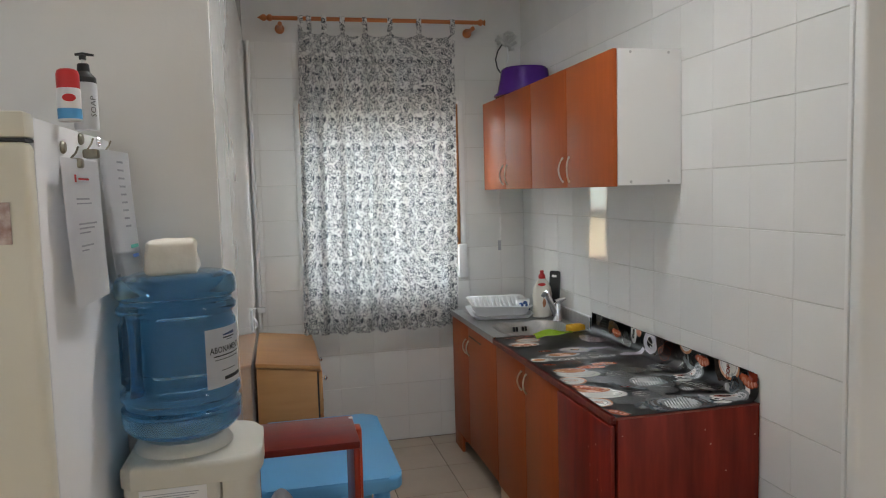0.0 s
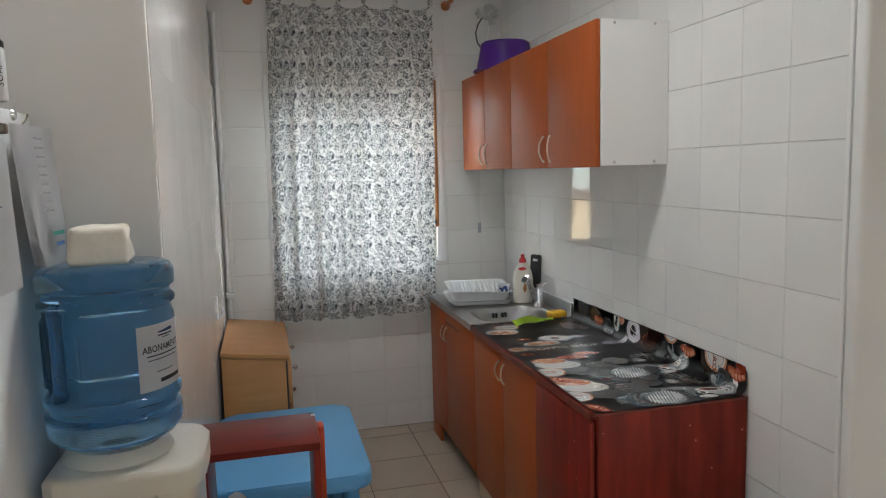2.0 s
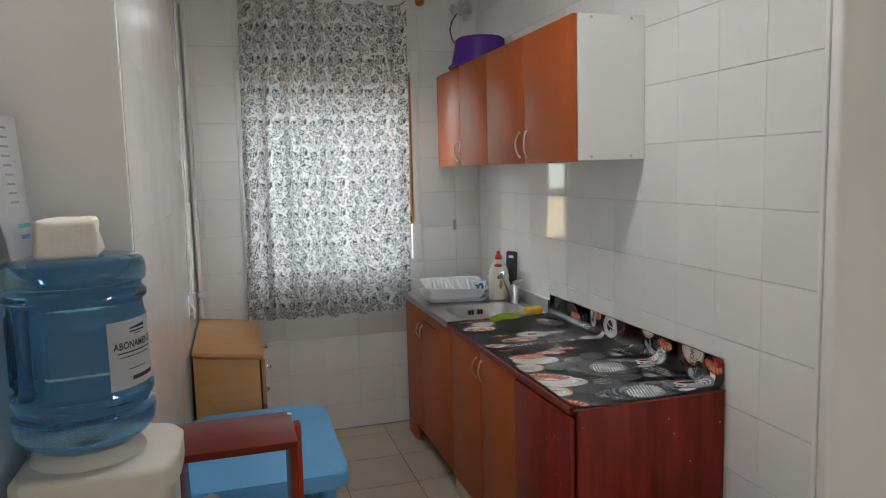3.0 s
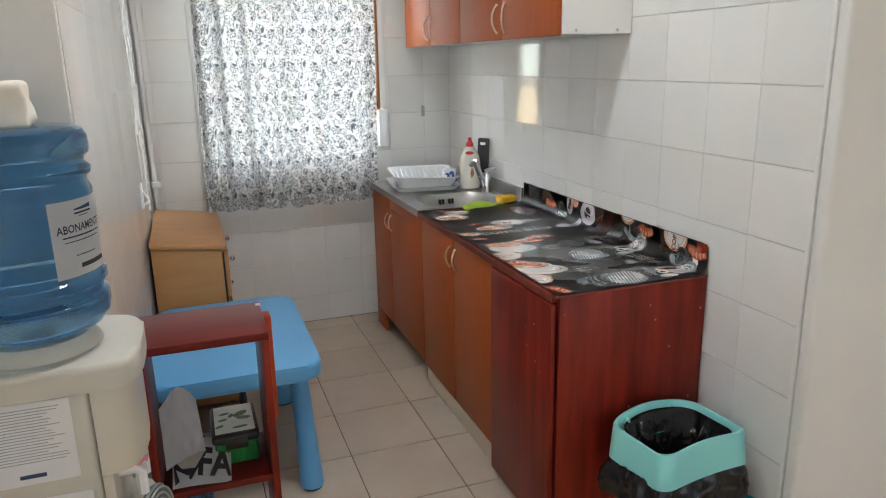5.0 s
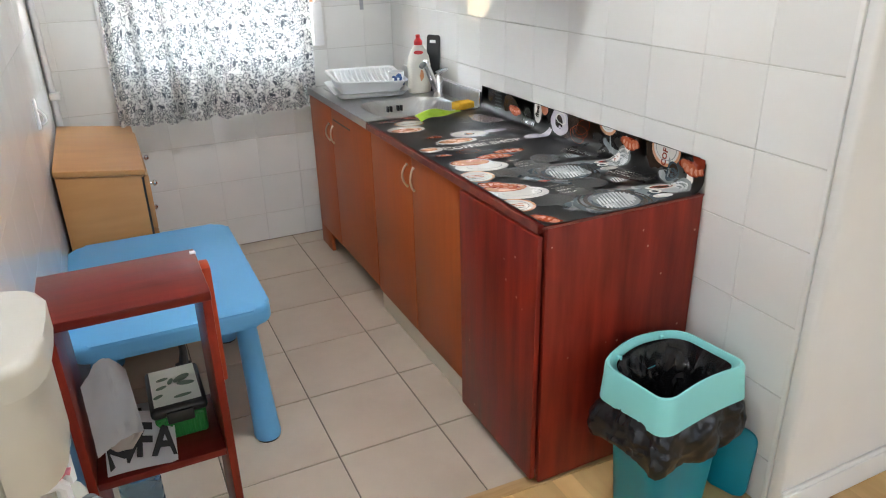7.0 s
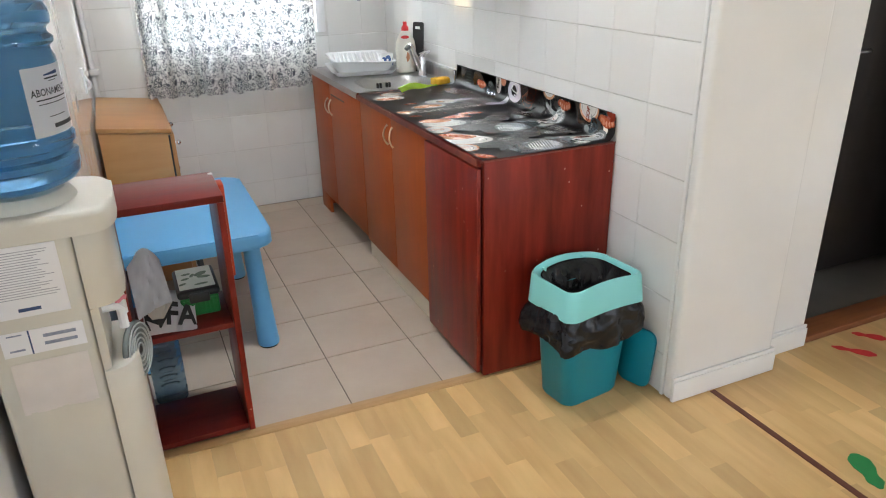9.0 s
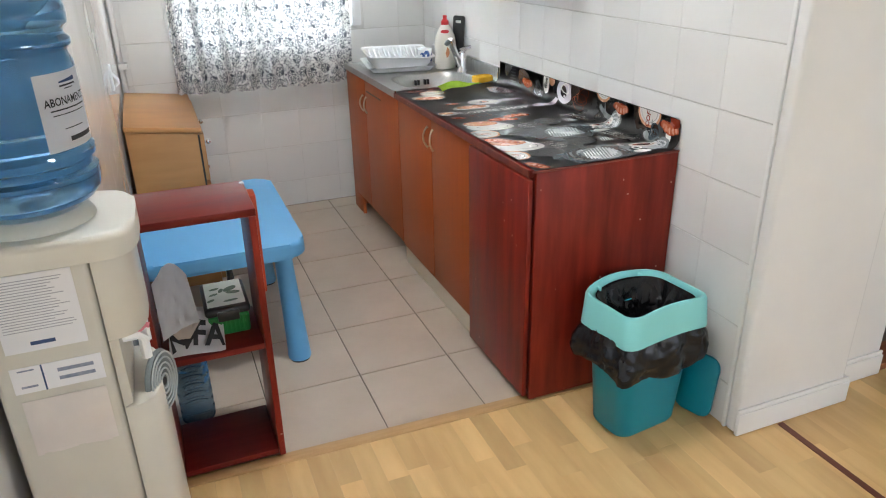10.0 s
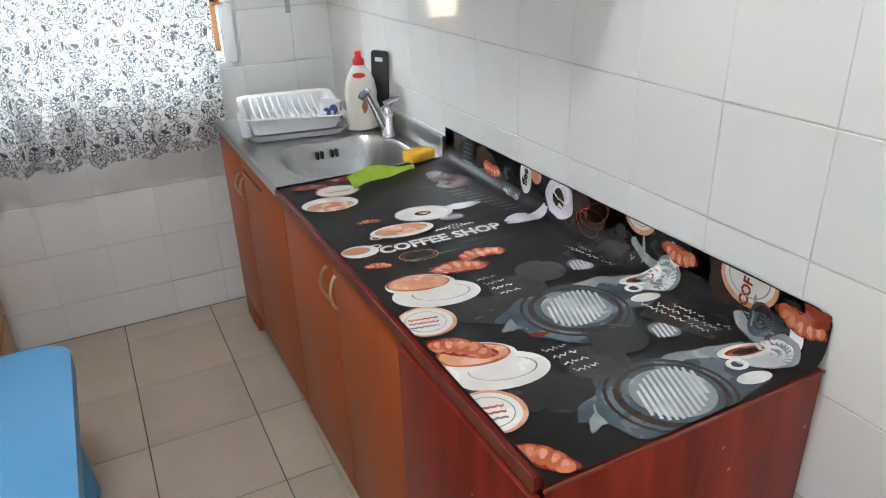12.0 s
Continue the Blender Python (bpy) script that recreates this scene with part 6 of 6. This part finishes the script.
for k in range(14):
    a, z = radians(-150 + 31 * k % 190), 0.014 + 0.04 * ((k * 0.37) % 1)
    r = 0.0075 + 0.003 * (k % 3)
    fl = sheet(4, 4, lambda u, v, a=a, z=z, r=r: Vector((mx + 0.0372 * math.cos(a + (u - 0.5) * 2 * r / 0.037), my + 0.0372 * math.sin(a + (u - 0.5) * 2 * r / 0.037), mz + z + (v - 0.5) * 2 * r * math.cos((u - 0.5) * 2.4))))
    part("flower", fl, surface("blue_flower", (0.02, 0.05, 0.2), (0.1, 0.2, 0.45), 90, rough=0.3), mug)

wash = thing("detergent_bottle", (1.5, 3.76, KT), "cream washing-up liquid bottle with a red cap", "bottle")
prof = [(0.044, 0.0), (0.053, 0.004), (0.056, 0.03), (0.052, 0.08), (0.056, 0.12), (0.049, 0.16), (0.034, 0.19), (0.022, 0.207), (0.018, 0.212)]
part("bottle_body", lathe(prof, (1.497, 3.765, KT + 0.002), 32, squash=0.66), CREAM_PLASTIC, wash)
part("cap", lathe([(0.019, 0), (0.019, 0.016), (0.012, 0.024), (0.009, 0.03), (0.011, 0.04), (0.007, 0.044)], (1.497, 3.765, KT + 0.2135), 20), RED_PLASTIC, wash, "red cap")
mk = lathe([(0.021, 0), (0.021, 0.0012)], n=20, squash=0.42)
mk.transform(pose(1.486, 3.7395, KT + 0.183, 66, 0, -20))
part("red_mark", mk, RED_INK, wash, "red oval print")
mk = lathe([(0.018, 0), (0.018, 0.001)], n=20, squash=1.5)
mk.transform(pose(1.487, 3.732, KT + 0.085, 90, 0, -20))
part("picture", mk, P_COFFEE, wash, "faded golden print")
board = thing("chopping_board", (1.56, 3.74, KT), "narrow black board leaning on the wall behind the bottle", "chopping board")
bm = prism(rounded(-0.035, 0.035, 0, 0.25, 0.012, 3), -0.004, 0.004, 0.002, 1)
bm.transform(pose(1.553, 3.745, KT + 0.003, 86, 0, -62))
part("panel", bm, BLACK, board)
bm = box(-0.016, 0.016, 0.215, 0.228, 0.0042, 0.0056, 0.0005, 1)
bm.transform(pose(1.553, 3.745, KT + 0.003, 86, 0, -62))
part("grip_hole", bm, MELAMINE, board, "pale grip hole")

cl = sheet(16, 10, lambda u, v: Vector((1.245 + 0.2 * u + 0.012 * v, 3.185 + 0.05 * u + 0.09 * v - 0.045 * u * v, KT + 0.008 + 0.026 * math.sin(3.0 * u + 0.5) * (0.4 + 0.6 * v) * (1 - 0.6 * u) + 0.012 * u + 0.003 * math.sin(9 * u + 4 * v))), 0.003)
solid("cleaning_cloth", cl, LIME, "lime green cleaning cloth lying by the sink", "cloth", origin=(1.33, 3.22, KT + 0.004))
bm = box(-0.042, 0.042, -0.026, 0.026, 0, 0.03, 0.006)
bmesh.ops.subdivide_edges(bm, edges=bm.edges[:], cuts=2, use_grid_fill=True)
for v in bm.verts:
    v.co += noise.noise_vector(v.co * 50) * 0.0025
    v.co.x *= 1 - 0.12 * math.cos(v.co.y * 60) * (abs(v.co.x) < 0.02)
bm.transform(pose(1.505, 3.345, KT + 0.004, 0, 0, 15))
sp = thing("sponge", (1.505, 3.345, KT + 0.004), "yellow kitchen sponge on the sink edge", "sponge")
part("foam", bm, SPONGE, sp)

# ---- stickers on the laminate ----
def sticker(name, outline, mat, label):
    bm = prism(outline, 0.0002, 0.0016)
    cx = sum(p[0] for p in outline) / len(outline)
    cy = sum(p[1] for p in outline) / len(outline)
    return solid(name, bm, mat, label, "floor sticker", origin=(cx, cy, 0.0002), smooth=False)


def blob(cx, cy, a, b, turn, pinch, n=36):
    out = []
    t0 = radians(turn)
    for i in range(n):
        w = 2 * math.pi * i / n
        x = a * math.cos(w)
        y = b * math.sin(w) * (1 - pinch * math.exp(-((x / a + 0.15) / 0.28) ** 2)) * (1 + 0.25 * math.cos(w)) + 0.002 * math.sin(9 * w)
        out.append((cx + x * math.cos(t0) - y * math.sin(t0), cy + x * math.sin(t0) + y * math.cos(t0)))
    return out


sticker("floor_sticker", blob(2.413, 1.652, 0.075, 0.022, -52, 0.55), RED_STICKER, "red footprint-shaped sticker on the laminate")
sticker("floor_sticker", blob(2.56, 1.7, 0.06, 0.022, -50, 0.5), RED_STICKER, "red footprint-shaped sticker on the laminate")
sticker("floor_sticker", blob(1.868, 1.19, 0.075, 0.034, 65, 0.35), GREEN_STICKER, "green footprint-shaped sticker on the laminate")


# ---- tiles, strips and the rest of the setting's pieces ----
def tile_mesh(name, w, h, d, bev, mat):
    """One tile: w by h, its face at z = 0, with softened edges. About 20 triangles."""
    me = bpy.data.meshes.new(name)
    x, y = w / 2, h / 2
    vs = [(-x, -y, -d), (x, -y, -d), (x, y, -d), (-x, y, -d), (-x, -y, -bev), (x, -y, -bev), (x, y, -bev), (-x, y, -bev),
          (-x + bev, -y + bev, 0), (x - bev, -y + bev, 0), (x - bev, y - bev, 0), (-x + bev, y - bev, 0)]
    fs = [(8, 9, 10, 11)]
    for a in (0, 4):
        for i in range(4):
            j = (i + 1) % 4
            fs.append((a + i, a + j, a + 4 + j, a + 4 + i))
    me.from_pydata(vs, [], fs)
    me.materials.append(mat)
    return me


MESHES = {}


def lay(name, parent, m, w, h, d, bev, mat):
    key = (round(w, 4), round(h, 4), mat.name)
    if key not in MESHES:
        MESHES[key] = tile_mesh(name, w, h, d, bev, mat)
    ob = new(name, MESHES[key])
    ob.parent = parent
    ob.matrix_parent_inverse = ROOT[parent].inverted()
    ob.matrix_basis = m
    return ob


JOINT = 0.0024


def cells(a, b, joint, pitch):
    """The stretches between joints from a to b; joint is the place of one joint."""
    cuts = [a] + [joint + pitch * k for k in range(-40, 60) if a + 0.004 < joint + pitch * k < b - 0.004] + [b]
    return list(zip(cuts, cuts[1:]))


ROWS_Z = cells(0.0, TILE_TOP, TILE_Z, TILE)
wobble = random.Random(4)


def tiled(parent, name, run, place, hole=None, joint=JOINT, bev=0.0012, slack=0.12):
    for a0, a1 in run:
        for z0, z1 in ROWS_Z:
            pieces = [(a0, a1, z0, z1)]
            if hole:
                hx0, hx1, hz0, hz1 = hole
                if a0 < hx1 and a1 > hx0 and z0 < hz1 and z1 > hz0:
                    pieces = [p for p in ((a0, hx0, z0, z1), (hx1, a1, z0, z1), (max(a0, hx0), min(a1, hx1), z0, hz0), (max(a0, hx0), min(a1, hx1), hz1, z1)) if p[1] - p[0] > 0.006 and p[3] - p[2] > 0.006]
            for b0, b1, c0, c1 in pieces:
                tilt = pose(0, 0, 0, wobble.gauss(0, slack), wobble.gauss(0, slack), 0)
                lay(name, parent, place((b0 + b1) / 2, (c0 + c1) / 2) @ tilt, b1 - b0 - joint * 0.2, c1 - c0 - joint, 0.006, bev, WALL_TILE)


bed = part("grout_bed", box(XL - B, XL - G, YS + 0.012, YB, 0, TILE_TOP), GROUT, wall_left)
bed = part("grout_bed", box(XR + G, XR + B, YE, YB, 0, TILE_TOP), GROUT, wall_right)
bm = box(XL - G, WX0, YB + G, YB + B, 0, TILE_TOP)
box(WX1, XR + G, YB + G, YB + B, 0, TILE_TOP, bm=bm)
box(WX0, WX1, YB + G, YB + B, 0, WZ0, bm=bm)
box(WX0, WX1, YB + G, YB + B, WZ1, TILE_TOP, bm=bm)
bed = part("grout_bed", bm, GROUT, wall_back)
tiled(wall_right, "wall_tile", cells(YE + 0.006, YB, 1.955, 0.2008), lambda a, z: pose(XR, a, z, 90, 0, -90))
tiled(wall_back, "wall_tile", cells(XL, XR, 0.43, 0.2022), lambda a, z: pose(a, YB, z, 90, 0, 0), (WX0, WX1, WZ0, WZ1))
tiled(wall_left, "wall_tile", cells(YS + 0.014, YB, 2.2, 0.2022), lambda a, z: pose(XL, a, z, 90, 0, 90), joint=0.0004, bev=0.0, slack=0.03)
for x0, x1 in cells(XL, XR, 0.625, 0.3325):
    for y0, y1 in cells(2.13, YB, 2.476, 0.3395):
        lay("floor_tile", floor_nook, pose((x0 + x1) / 2, (y0 + y1) / 2, 0), x1 - x0 - 0.004, y1 - y0 - 0.0045, 0.006, 0.0012, FLOOR_TILE)

STRIP_W = 0.0655
far_v, far_f = [], []
count = 0
rows = int((RX1 - RX0) / STRIP_W) + 1
for r in range(rows):
    x0 = RX0 + r * STRIP_W
    x1 = min(x0 + STRIP_W, RX1)
    xm = (x0 + x1) / 2
    end = sill_line(xm) if XL < xm < XR else (1.77 if 2.03 < xm else (YS if xm < XL else YP))
    y1 = end
    first = wobble.uniform(0.12, 0.42)
    while y1 > RY0:
        y0 = max(RY0, y1 - first)
        first = wobble.choice((0.26, 0.34, 0.4, 0.46))
        near = -0.1 < xm < 2.75 and y1 > 1.0
        if near and count < 300:
            lay("floor_strip", floor_room, pose(xm, (y0 + y1) / 2, 0), x1 - x0 - 0.0002, y1 - y0 - 0.0002, 0.0035, 0.0001, STRIP)
            count += 1
        else:
            k = len(far_v)
            far_v += [(x0 + 0.0002, y0 + 0.0002, 0), (x1 - 0.0002, y0 + 0.0002, 0), (x1 - 0.0002, y1 - 0.0002, 0), (x0 + 0.0002, y1 - 0.0002, 0)]
            far_f.append((k, k + 1, k + 2, k + 3))
        y1 = y0
me = bpy.data.meshes.new("far_strips")
me.from_pydata(far_v, [], far_f)
me.materials.append(STRIP_FAR)
ob = new("floor_strips", me)
ob.parent = floor_room
tagged(ob, kind="stuff")
